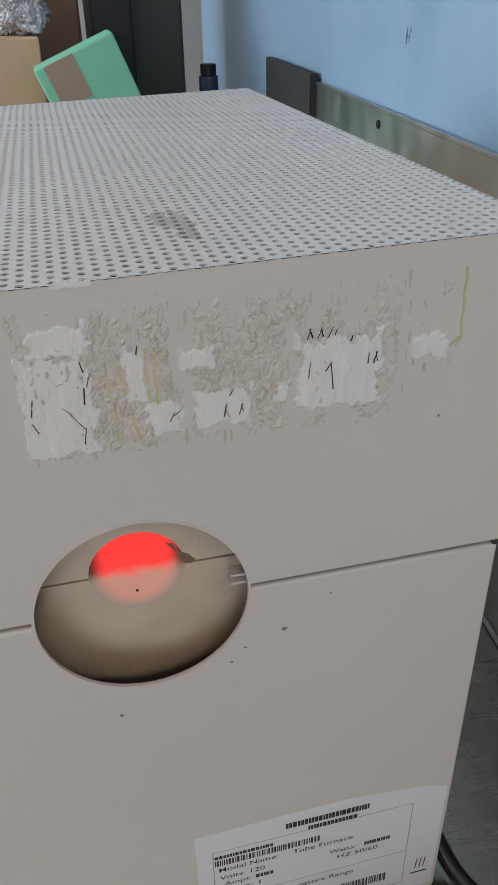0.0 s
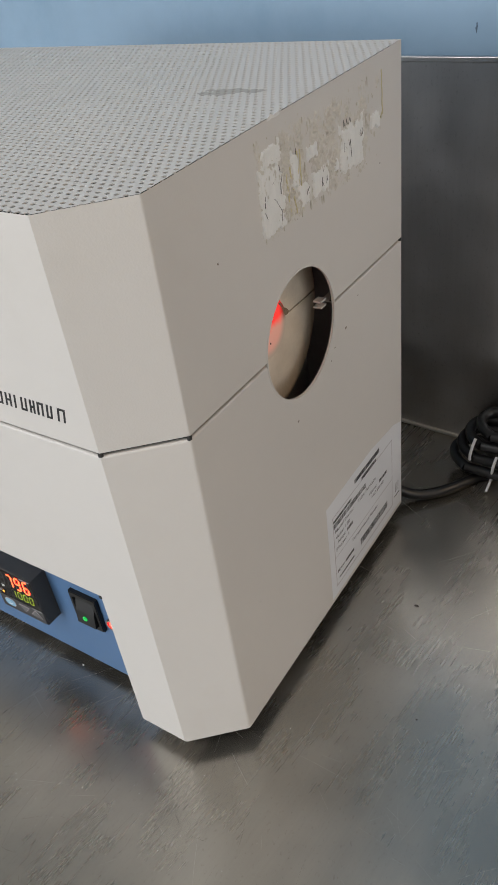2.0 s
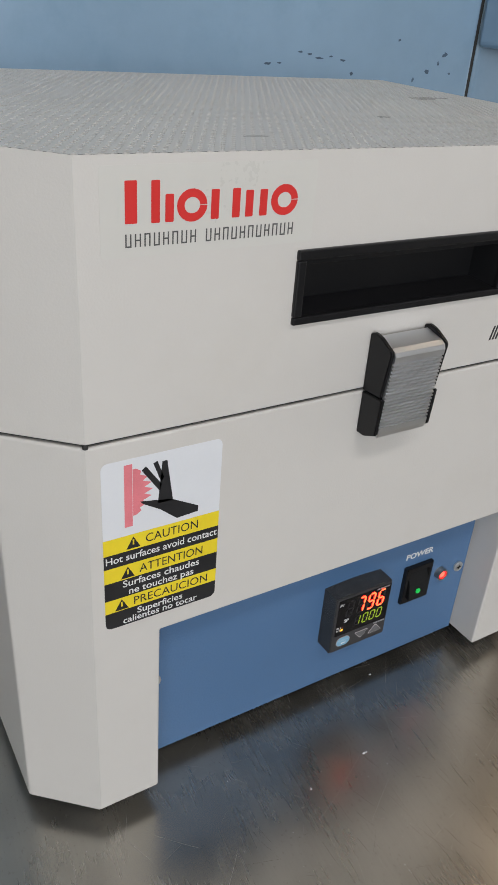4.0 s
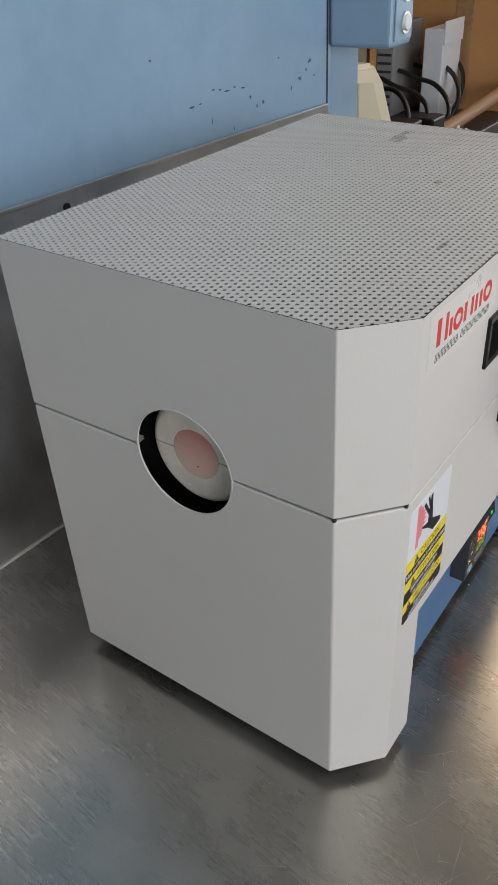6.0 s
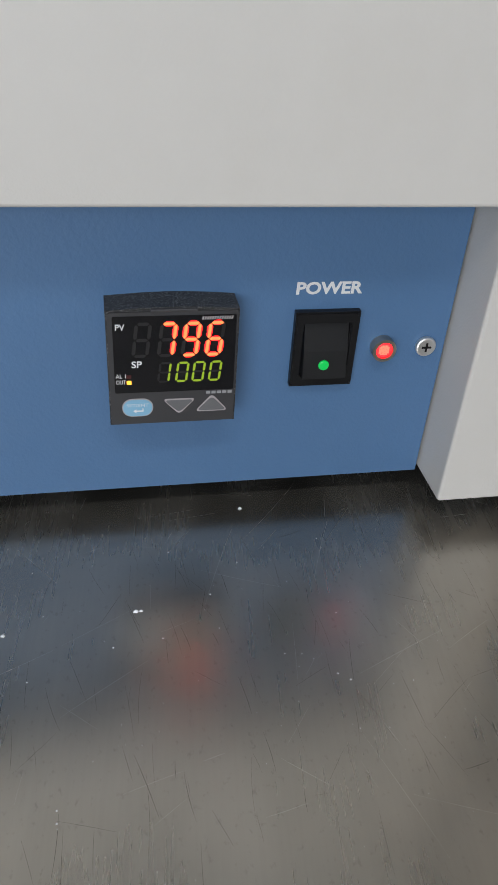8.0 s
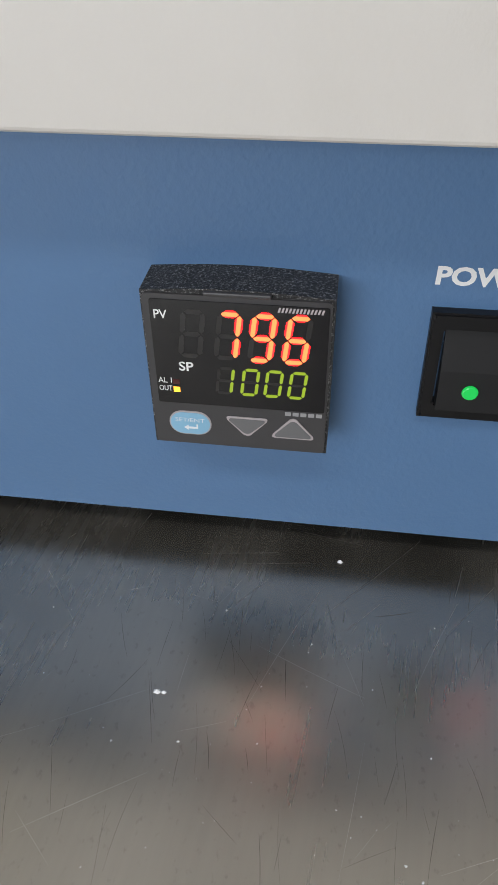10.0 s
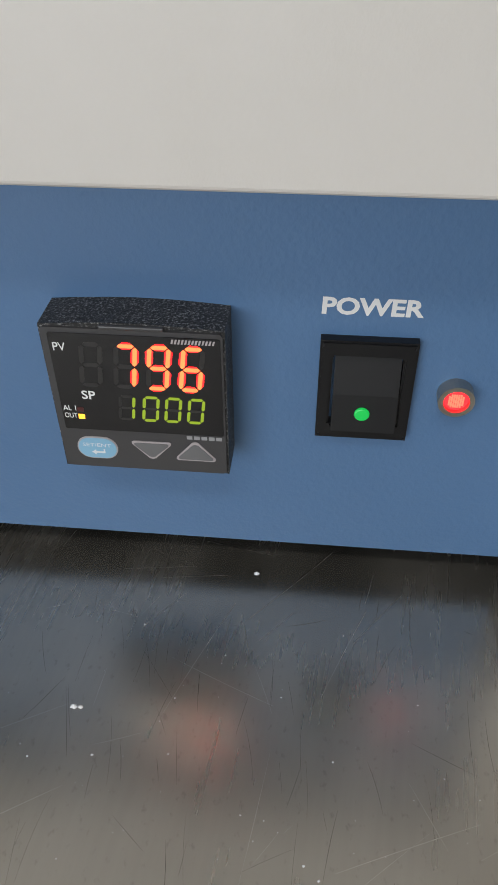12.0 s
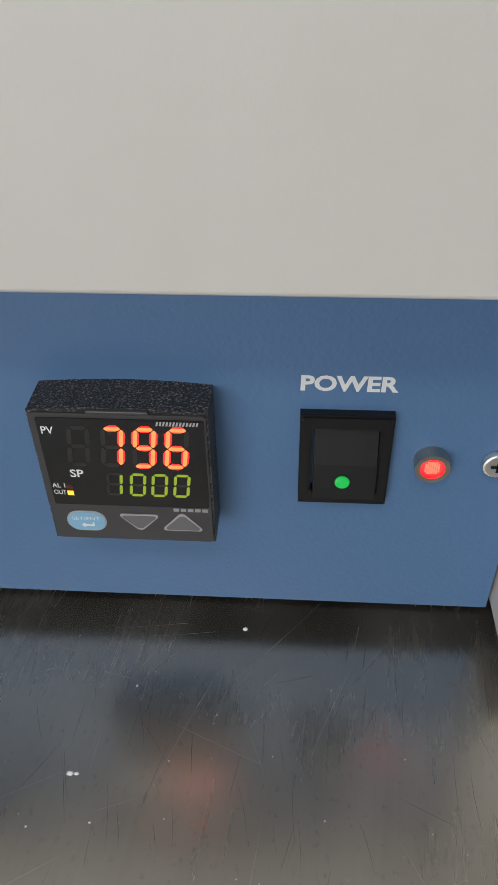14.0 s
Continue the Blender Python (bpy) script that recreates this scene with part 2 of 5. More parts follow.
FLOOR = mat("floor_vinyl", (0.42, 0.41, 0.39), 0.5, vary=0.15, scale=4)
BAG = mat("clear_bag_film", (0.36, 0.36, 0.37), 0.22, vary=0.1, scale=10)
RED_GLOW = glow("red_segment_light", (1.0, 0.17, 0.042), 2.8)
RED_RIM = glow("red_segment_edge_light", (1.0, 0.002, 0.004), 7.0)
GREEN_GLOW = glow("green_segment_light", (0.52, 0.74, 0.01), 0.62)
AMBER_GLOW = glow("amber_lamp_light", (1.0, 0.45, 0.03), 2.2)
LAMP_RED = glow("red_lamp_light", (1.0, 0.010, 0.014), 4.0, base=(0.4, 0.02, 0.02))
LAMP_CORE = glow("red_lamp_core_light", (1.0, 0.06, 0.035), 5.0, base=(0.4, 0.05, 0.02))
GREEN_LED = glow("green_lamp_light", (0.005, 0.42, 0.06), 0.8, base=(0.02, 0.3, 0.06), rough=0.15)
HEAT = heat_material("red_hot_ceramic", (1.0, 0.13, 0.09), (1.0, 0.030, 0.025), -0.001, 0.008, 0.24, 0.85, 0.0193)
HEAT_DULL = heat_material("dull_red_ceramic", (1.0, 0.10, 0.10), (1.0, 0.08, 0.08), -0.02, 0.05, 0.05, 0.08, 0.0215)



# ---- building helpers ----
def part(name, bm, material, parent=None, label="", smooth=False):
    bmesh.ops.recalc_face_normals(bm, faces=bm.faces)
    me = bpy.data.meshes.new(name)
    bm.to_mesh(me)
    bm.free()
    me.materials.append(material)
    if smooth:
        for p in me.polygons:
            p.use_smooth = True
    ob = new(name, me)
    if parent:
        ob.parent = parent
    if label:
        tagged(ob, label)
    return ob


def thing(name, label, category, group="", kind="", at=(0, 0, 0)):
    ob = new(name)
    ob.location = at
    ob.empty_display_size = 0.02
    return tagged(ob, label, category, group, kind)


def add_box(bm, x0, x1, y0, y1, z0, z1, bevel=0.0, seg=2, m=None):
    r = bmesh.ops.create_cube(bm, size=1)
    for v in r["verts"]:
        v.co = Vector(((x0 + x1) / 2 + v.co.x * (x1 - x0), (y0 + y1) / 2 + v.co.y * (y1 - y0), (z0 + z1) / 2 + v.co.z * (z1 - z0)))
        if m:
            v.co = m @ v.co
    if bevel:
        es = list({e for v in r["verts"] for e in v.link_edges})
        bmesh.ops.bevel(bm, geom=es, offset=bevel, segments=seg, affect="EDGES", profile=0.5)
    return bm


def box(x0, x1, y0, y1, z0, z1, bevel=0.0, seg=2, m=None):
    return add_box(bmesh.new(), x0, x1, y0, y1, z0, z1, bevel, seg, m)


def prism(points, depth, to3):
    """A flat outline given thickness. to3(u, v, w) places it."""
    bm = bmesh.new()
    a = [bm.verts.new(to3(u, v, 0)) for u, v in points]
    b = [bm.verts.new(to3(u, v, depth)) for u, v in points]
    bm.faces.new(a)
    bm.faces.new(b[::-1])
    k = len(points)
    for i in range(k):
        bm.faces.new((a[i], b[i], b[(i + 1) % k], a[(i + 1) % k]))
    return bm


def front(y):
    """Places (u, v, w) on a plane facing the front at depth y, w towards the viewer."""
    return lambda u, v, w: Vector((u, y - w, v))


def side(x):
    return lambda u, v, w: Vector((x + w, u, v))


def rect(x0, x1, z0, z1, r=0.0, n=4):
    if r <= 0:
        return [(x0, z0), (x1, z0), (x1, z1), (x0, z1)]
    pts = []
    for cx, cz, a0 in ((x1 - r, z0 + r, -90), (x1 - r, z1 - r, 0), (x0 + r, z1 - r, 90), (x0 + r, z0 + r, 180)):
        for i in range(n + 1):
            a = radians(a0 + 90 * i / n)
            pts.append((cx + r * math.cos(a), cz + r * math.sin(a)))
    return pts


def join_bm(bm, other):
    me = bpy.data.meshes.new("join")
    other.to_mesh(me)
    other.free()
    bm.from_mesh(me)
    bpy.data.meshes.remove(me)
    return bm


def tube(name, pts, r, material, parent=None, label="", res=8):
    cu = bpy.data.curves.new(name, "CURVE")
    cu.dimensions, cu.bevel_depth, cu.bevel_resolution, cu.resolution_u, cu.use_fill_caps = "3D", r, 3, res, True
    sp = cu.splines.new("NURBS")
    sp.points.add(len(pts) - 1)
    for p, q in zip(sp.points, pts):
        p.co = (*q, 1)
    sp.use_endpoint_u, sp.order_u = True, 4
    tmp = new("tmp", cu)
    me = bpy.data.meshes.new_from_object(tmp.evaluated_get(bpy.context.evaluated_depsgraph_get()))
    bpy.data.objects.remove(tmp)
    bpy.data.curves.remove(cu)
    me.name = name
    me.materials.clear()
    me.materials.append(material)
    for p in me.polygons:
        p.use_smooth = True
    ob = new(name, me)
    if parent:
        ob.parent = parent
    if label:
        tagged(ob, label)
    return ob


def writing(name, words, m, height, width, material, parent, shear=0.0, bold=0.0, depth=0.00008):
    """Words on a surface. m: the pose of their lower left corner (x along the line, y up). height: of the capitals; width: of the whole line."""
    cu = bpy.data.curves.new(name, "FONT")
    cu.body, cu.size, cu.shear, cu.offset, cu.extrude, cu.resolution_u = words, 1.0, shear, bold, 0, 3
    tmp = new("tmp", cu)
    me = bpy.data.meshes.new_from_object(tmp.evaluated_get(bpy.context.evaluated_depsgraph_get()))
    bpy.data.objects.remove(tmp)
    bpy.data.curves.remove(cu)
    xs = [v.co.x for v in me.vertices]
    x0, sx = min(xs), width / (max(xs) - min(xs))
    sy = height / 0.69
    for v in me.vertices:
        v.co = m @ Vector(((v.co.x - x0) * sx, v.co.y * sy, depth))
    me.name = name
    me.materials.clear()
    me.materials.append(material)
    ob = new(name, me)
    ob.parent = parent
    return ob


def on_front(x, z, y):
    return Matrix.Translation((x, y, z)) @ pose(0, 0, 0, 90, 0, 0)


def on_side(x, y, z):
    return Matrix.Translation((x, y, z)) @ pose(0, 0, 0, 90, 0, 90)


def disc(c, r, d, axis="y", n=24, bevel=0.0):
    """A short round piece along an axis, from c by d."""
    bm = bmesh.new()
    bmesh.ops.create_cone(bm, cap_ends=True, segments=n, radius1=r, radius2=r, depth=abs(d))
    rot = {"x": pose(0, 0, 0, 0, 90, 0), "y": pose(0, 0, 0, 90, 0, 0), "z": Matrix()}[axis]
    off = {"x": Vector((d / 2, 0, 0)), "y": Vector((0, d / 2, 0)), "z": Vector((0, 0, d / 2))}[axis]
    if bevel:
        es = [e for e in bm.edges if len(e.link_faces) == 2 and any(len(f.verts) > 4 for f in e.link_faces)]
        bmesh.ops.bevel(bm, geom=es, offset=bevel, segments=2, affect="EDGES", profile=0.5)
    bmesh.ops.transform(bm, matrix=Matrix.Translation(Vector(c) + off) @ rot, verts=bm.verts)
    return bm


def ring(c, r0, r1, d, axis="y", n=24):
    bm = bmesh.new()
    ax = {"x": (1, 2, 0), "y": (0, 2, 1), "z": (0, 1, 2)}[axis]
    rows = []
    for i in range(n):
        a = 2 * math.pi * i / n
        q = []
        for r, h in ((r0, 0), (r1, 0), (r1, d), (r0, d)):
            p = [0, 0, 0]
            p[ax[0]], p[ax[1]], p[ax[2]] = r * math.cos(a), r * math.sin(a), h
            q.append(bm.verts.new(Vector(c) + Vector(p)))
        rows.append(q)
    for i in range(n):
        a, b = rows[i], rows[(i + 1) % n]
        for k in range(4):
            bm.faces.new((a[k], a[(k + 1) % 4], b[(k + 1) % 4], b[k]))
    return bm


# ---- the room ----
TH = math.atan(-0.065)
WALL = Matrix.Translation((0.107, 0.438, 0)) @ Matrix.Rotation(TH, 4, "Z")


def wall_box(name, u0, u1, d0, d1, z0, z1, material, bevel=0.0):
    """A box along the blue wall: u along it, d from its face into the room."""
    return part(name, box(u0, u1, -d1, -d0, z0, z1, bevel, 2, WALL), material)


tagged(wall_box("wall_north", -1.9, 0.341, -0.10, -0.004, -0.9, 1.8, BLUE_WALL, 0.004), "glossy blue painted wall with stains and chips", "wall", kind="structure")
tagged(part("floor", box(-3, 3.2, -3.2, 2.4, -1.0, -0.9), FLOOR), "dark worn vinyl floor of the laboratory", "floor", kind="structure")
tagged(part("ceiling", box(-3, 3.2, -3.2, 2.4, 1.8, 1.9), CEIL), "plain pale painted ceiling", "ceiling", kind="structure")
tagged(part("wall_west", box(-3.1, -3.0, -3.2, 2.4, -0.9, 1.8), ROOM), "plain beige painted wall", "wall", kind="structure")
# far wall stands in for dark clutter, darkened to dim the bench's reflections
tagged(part("wall_back", box(-3, 3.2, 2.4, 2.5, -0.9, 1.8), mat("dark_clutter_brown", (0.10, 0.075, 0.055), 0.6, vary=0.2, scale=3)), "dark brown far wall standing in for dark clutter", "wall", kind="structure")
south = bmesh.new()
for x0, x1, z0, z1 in ((-3, -2.65, -0.9, 1.8), (-0.15, 3.2, -0.9, 1.8), (-2.65, -0.15, -0.9, 0.08), (-2.65, -0.15, 1.62, 1.8)):
    add_box(south, x0, x1, -3.3, -3.2, z0, z1)
tagged(part("wall_south", south, ROOM), "beige painted wall with a wide window opening", "wall", kind="structure")
win = tagged(part("window_1", box(-2.65, -0.15, -3.3, -3.26, 0.08, 0.12, 0.003), CEIL), "unseen white framed window with an added daylight lamp", "window", kind="structure")
for x in (-2.63, -1.4, -0.17):
    part("window_frame", box(x - 0.02, x + 0.02, -3.3, -3.26, 0.12, 1.58, 0.003), CEIL, win)
part("window_frame", box(-2.65, -0.15, -3.3, -3.26, 1.58, 1.62, 0.003), CEIL, win)
for x, y in ((-0.2, -1.0), (1.9, 0.2)):
    lamp = thing("ceiling_light", "white fluorescent ceiling light fitting", "ceiling light", "ceiling lights", at=(x, y, 1.8))
    part("housing", box(-0.62, 0.62, -0.14, 0.14, -0.05, 0, 0.006), CEIL, lamp)

# unseen east wall, its window made up to hold the fill lamp
eastw = bmesh.new()
for y0, y1, z0, z1 in ((-3.2, -1.5, -0.9, 1.8), (0.1, 2.4, -0.9, 1.8), (-1.5, 0.1, -0.9, 0.15), (-1.5, 0.1, 1.55, 1.8)):
    add_box(eastw, 3.2, 3.3, y0, y1, z0, z1)
tagged(part("wall_east", eastw, ROOM), "beige painted wall with an opening for the added east light", "wall", kind="structure")
w2 = tagged(part("added_window_2", box(3.26, 3.3, -1.5, 0.1, 0.15, 0.19, 0.003), CEIL), "unseen white framed window with an added daylight lamp", "window", kind="structure")
for y in (-1.48, -0.7, 0.08):
    part("window_frame", box(3.26, 3.3, y - 0.02, y + 0.02, 0.19, 1.51, 0.003), CEIL, w2)
part("window_frame", box(3.26, 3.3, -1.5, 0.1, 1.51, 1.55, 0.003), CEIL, w2)

# bench of sheet steel with its folded front edge and legs
bench = thing("steel_bench", "scratched stainless steel workbench with worn smeared top", "workbench", at=(0, 0, 0))
bm = bmesh.new()
bt = [bm.verts.new(WALL @ Vector((u, -d, 0))) for u, d in ((-1.5, 0.0), (0.80, 0.0), (0.80, 0.98), (-1.5, 0.98))]
bm.faces.new(bt)
r = bmesh.ops.extrude_face_region(bm, geom=bm.faces[:])
for v in r["geom"]:
    if isinstance(v, bmesh.types.BMVert):
        v.co.z -= 0.035
bmesh.ops.bevel(bm, geom=[e for e in bm.edges if all(v.co.z > -0.001 for v in e.verts) and sum(v.co.y for v in e.verts) < 0], offset=0.006, segments=3, affect="EDGES")
part("bench_top", bm, STEEL, bench, "scratched brushed steel top")
for u, d in ((-1.44, 0.06), (-1.44, 0.92), (0.74, 0.06), (0.74, 0.92)):
    part("leg", box(u - 0.02, u + 0.02, -d - 0.02, -d + 0.02, -0.9, -0.035, 0.003, 2, WALL), STEEL_BACK, bench)

splash = thing("steel_backsplash", "dull grey steel sheet standing against the blue wall", "backsplash")
bm = bmesh.new()
add_box(bm, -0.70, 0.333, -0.002, 0.0, 0.001, 0.358, 0, 2, WALL)
part("sheet", bm, STEEL_BACK, splash)
part("folded_lip", box(-0.70, 0.333, -0.0035, -0.0002, 0.3582, 0.3625, 0.0008, 2, WALL), STEEL_BACK, splash)
part("seam_sealant", box(-0.70, 0.333, -0.006, -0.0022, 0.0005, 0.004, 0.001, 2, WALL), mat("grey_sealant", (0.42, 0.41, 0.38), 0.5), splash)
for u in (-0.45, -0.12, 0.198):
    part("screw_hole", disc(WALL @ Vector((u, -0.0022, 0.346)), 0.0042, -0.0012, "y", 16), BLACK, splash)
dark = thing("dark_strip", "black rubber strip resting against the blue wall", "strip")
part("strip_body", box(-0.98, -0.70, -0.012, 0.0, 0.0, 0.372, 0.002, 2, WALL), RUBBER, dark)

# post and switch box at the wall's end
post = thing("corner_post", "blue painted steel corner post at the wall end", "post")
part("post_body", box(0.452, 0.534, 0.419, 0.453, -0.9, 1.8, 0.006, 3), BLUE_WALL, post)
part("post_groove", box(0.4478, 0.4518, 0.422, 0.45, -0.9, 1.8), SHADED_INSIDE, post)
sw = thing("switch_box", "blue painted electrical box with round push buttons", "electrical box")
part("box_body", box(0.448, 0.506, 0.330, 0.4188, 0.428, 0.64, 0.006, 3), BLUE_WALL, sw)
part("cover_plate", box(0.4535, 0.5005, 0.3275, 0.3298, 0.436, 0.632, 0.001), BLUE_WALL, sw)
for z, mt in ((0.455, LABEL_WHITE), (0.49, CREAM), (0.53, BLACK)):
    b = part("button", disc((0.478, 0.3275, z), 0.009, -0.006, "y", 20, 0.0015), mt, sw)
    part("button_collar", ring((0.478, 0.3275, z), 0.009, 0.0125, -0.003, "y"), CHROME, b)

# ---- the tube furnace ----
XL, XR, FL, FR = -0.207, 0.2145, -0.172, 0.180
YC, YB = 0.031, 0.295
ZB, ZS, ZF, ZK = 0.015, 0.2695, 0.394, 0.4004
PL, PR, PZ = -0.134, 0.141, 0.1456
HY, HZ, HR = 0.1474, 0.2683, 0.0413
furnace = thing("tube_furnace", "off-white bench-top split tube furnace with blue control panel", "furnace")


def top_z(y):
    return ZF + (ZK - ZF) * max(0, y) / YB


def shell(lower):
    """Folded sheet: sides, chamfers, front and back, with an inward lip along the split."""
    bm = bmesh.new()
    cache = {}

    def V(x, y, z):
        k = (round(x, 5), round(y, 5), round(z, 5))
        if k not in cache:
            cache[k] = bm.verts.new((x, y, z))
        return cache[k]

    def F(*pts):
        bm.faces.new([V(*p) for p in pts])
    z0, z1 = (ZB, ZS - 0.0006) if lower else (ZS + 0.0013, None)
    za = lambda y: z0 if lower else top_z(y)
    zs = z1 if lower else z0
    for x, sgn in ((XR, 1), (XL, -1)):
        k = 14
        h = abs(zs - HZ)
        a0 = math.asin(min(1, h / HR)) * (-1 if lower else 1)
        arc = []
        for i in range(k + 1):
            a = a0 + (math.pi - 2 * a0) * i / k
            s = -1 if lower else 1
            arc.append((x, HY - HR * math.cos(a), HZ + s * HR * math.sin(a)))
        # strips above or below the hole
        F((x, YC, zs), arc[0], (x, arc[0][1], za(arc[0][1])), (x, YC, za(YC)))
        for p, q in zip(arc, arc[1:]):
            F(p, q, (x, q[1], za(q[1])), (x, p[1], za(p[1])))
        F(arc[-1], (x, YB, zs), (x, YB, za(YB)), (x, arc[-1][1], za(arc[-1][1])))
    for fx, sx in ((FR, XR), (FL, XL)):
        F((fx, 0, zs), (sx, YC, zs), (sx, YC, za(YC)), (fx, 0, za(0)))
    F((XL, YB, zs), (XR, YB, zs), (XR, YB, za(YB)), (XL, YB, za(YB)))
    if lower:
        F((FL, 0, z0), (PL, 0, z0), (PL, 0, PZ), (FL, 0, PZ))
        F((PR, 0, z0), (FR, 0, z0), (FR, 0, PZ), (PR, 0, PZ))
        F((FL, 0, PZ), (PL, 0, PZ), (PR, 0, PZ), (FR, 0, PZ), (FR, 0, zs), (FL, 0, zs))
        # returns of the panel recess
        for x in (PL, PR):
            F((x, 0, z0), (x, 0.030, z0), (x, 0.030, PZ), (x, 0, PZ))
        F((PL, 0, PZ), (PR, 0, PZ), (PR, 0.030, PZ), (PL, 0.030, PZ))
        for x, f in ((PL, FL), (PR, FR)):
            F((f, 0, z0), (x, 0, z0), (x, 0.030, z0), (f, 0.030, z0))
    else:
        wx0, wx1, wz0, wz1 = -0.064, 0.0725, 0.317, 0.347
        F((FL, 0, zs), (FR, 0, zs), (FR, 0, wz0), (wx1, 0, wz0), (wx0, 0, wz0), (FL, 0, wz0))
        F((FL, 0, wz1), (wx0, 0, wz1), (wx1, 0, wz1), (FR, 0, wz1), (FR, 0, ZF), (FL, 0, ZF))
        F((FL, 0, wz0), (wx0, 0, wz0), (wx0, 0, wz1), (FL, 0, wz1))
        F((wx1, 0, wz0), (FR, 0, wz0), (FR, 0, wz1), (wx1, 0, wz1))
    # inward lip
    o = 0.009
    rim = [(FL, 0), (FR, 0), (XR, YC), (XR, HY - HR), (XR, HY + HR), (XR, YB), (XL, YB), (XL, HY + HR), (XL, HY - HR), (XL, YC)]
    inn = [(FL + 0.003, o), (FR - 0.003, o), (XR - o, YC + 0.003), (XR - o, HY - HR - 0.001), (XR - o, HY + HR + 0.001), (XR - o, YB - o), (XL + o, YB - o), (XL + o, HY + HR + 0.001), (XL + o, HY - HR - 0.001), (XL + o, YC + 0.003)]
    for i in range(10):
        j = (i + 1) % 10
        if i in (3, 7):
            continue
        F((*rim[i], zs), (*rim[j], zs), (*inn[j], zs), (*inn[i], zs))
    bmesh.ops.remove_doubles(bm, verts=bm.verts, dist=0.0006)
    bmesh.ops.recalc_face_normals(bm, faces=bm.faces)
    sharp = [e for e in bm.edges if len(e.link_faces) == 2 and e.calc_face_angle(0) > 0.4]
    bmesh.ops.bevel(bm, geom=sharp, offset=0.0014 if lower else 0.0008, segments=3, affect="EDGES", profile=0.5, clamp_overlap=True)
    return bm


part("lower_shell", shell(True), PAINT, furnace, "off-white enamelled sheet steel base")
lid = part("lid_shell", shell(False), PAINT, furnace, "off-white enamelled hinged lid with scuffed end")

# perforated top: rows of round holes, staggered
bm = bmesh.new()
PX, PYY, HO = 0.0052, 0.0045, 0.00138
nx, ny = int((XR - XL) / PX) + 2, int(YB / PYY) + 2
octo = [(math.cos(math.pi * (2 * i + 1) / 8), math.sin(math.pi * (2 * i + 1) / 8)) for i in range(8)]
cellp = [(0.5, 0.207), (0.207, 0.5), (-0.207, 0.5), (-0.5, 0.207), (-0.5, -0.207), (-0.207, -0.5), (0.207, -0.5), (0.5, -0.207)]
for j in range(ny):
    for i in range(nx):
        cx = XL + (i + (0.5 if j % 2 else 0)) * PX
        cy = (j + 0.32) * PYY
        low = [bm.verts.new((cx + HO * c, cy + HO * s, top_z(cy) - 0.0006)) for c, s in octo]
        hi = [bm.verts.new((cx + HO * c, cy + HO * s, top_z(cy + HO * s))) for c, s in octo]
        out = []
        for (c, s) in cellp:
            out.append(bm.verts.new((cx + c * PX, cy + s * PYY, top_z(cy + s * PYY))))
        order = [0, 1, 2, 3, 4, 5, 6, 7]
        for a in order:
            b = (a + 1) % 8
            bm.faces.new((low[a], low[b], hi[b], hi[a]))
            bm.faces.new((hi[a], hi[b], out[b], out[a]))
        for c, (a, b) in zip(((0.5, 0.5), (-0.5, 0.5), (-0.5, -0.5), (0.5, -0.5)), ((0, 1), (2, 3), (4, 5), (6, 7))):
            k = bm.verts.new((cx + c[0] * PX, cy + c[1] * PYY, top_z(cy + c[1] * PYY)))
            bm.faces.new((out[a], k, out[b]))


def trim(co, no):
    bmesh.ops.bisect_plane(bm, geom=bm.verts[:] + bm.edges[:] + bm.faces[:], dist=1e-7, plane_co=co, plane_no=no, clear_outer=True)


trim((XL + 0.0008, 0, 0), (-1, 0, 0))
trim((XR - 0.0008, 0, 0), (1, 0, 0))
trim((0, 0.0008, 0), (0, -1, 0))
trim((0, YB - 0.0008, 0), (0, 1, 0))
trim((FR, 0.0009, 0), (YC, -(XR - FR), 0))
trim((FL, 0.0009, 0), (-YC, -(FL - XL), 0))
perf = part("perforated_top", bm, PERF, furnace, "perforated off-white steel sheet, faintly stained")
perf.data.materials.append(mat("smudged_paint", (0.40, 0.385, 0.36), 0.55, vary=0.12, scale=40))
for p in perf.data.polygons:
    c = p.center
    for sx, sy, ra, rb in ((0.166, 0.178, 0.020, 0.006), (0.152, 0.172, 0.012, 0.004), (-0.072, 0.033, 0.008, 0.0025), (0.05, 0.09, 0.006, 0.003)):
        if ((c.x - sx) / ra) ** 2 + ((c.y - sy) / rb) ** 2 + 0.7 * noise.noise(c * 160) < 0.8:
            p.material_index = 1
# sheet added under the holes, its dark grey stands for their inner shade
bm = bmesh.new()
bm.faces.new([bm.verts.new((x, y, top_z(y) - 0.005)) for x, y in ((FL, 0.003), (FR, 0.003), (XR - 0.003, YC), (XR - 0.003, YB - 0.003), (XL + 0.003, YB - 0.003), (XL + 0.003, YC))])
part("hole_shade_sheet", bm, mat("hole_shade_grey", (0.15, 0.148, 0.14), 0.7, vary=0.15, scale=20), furnace)
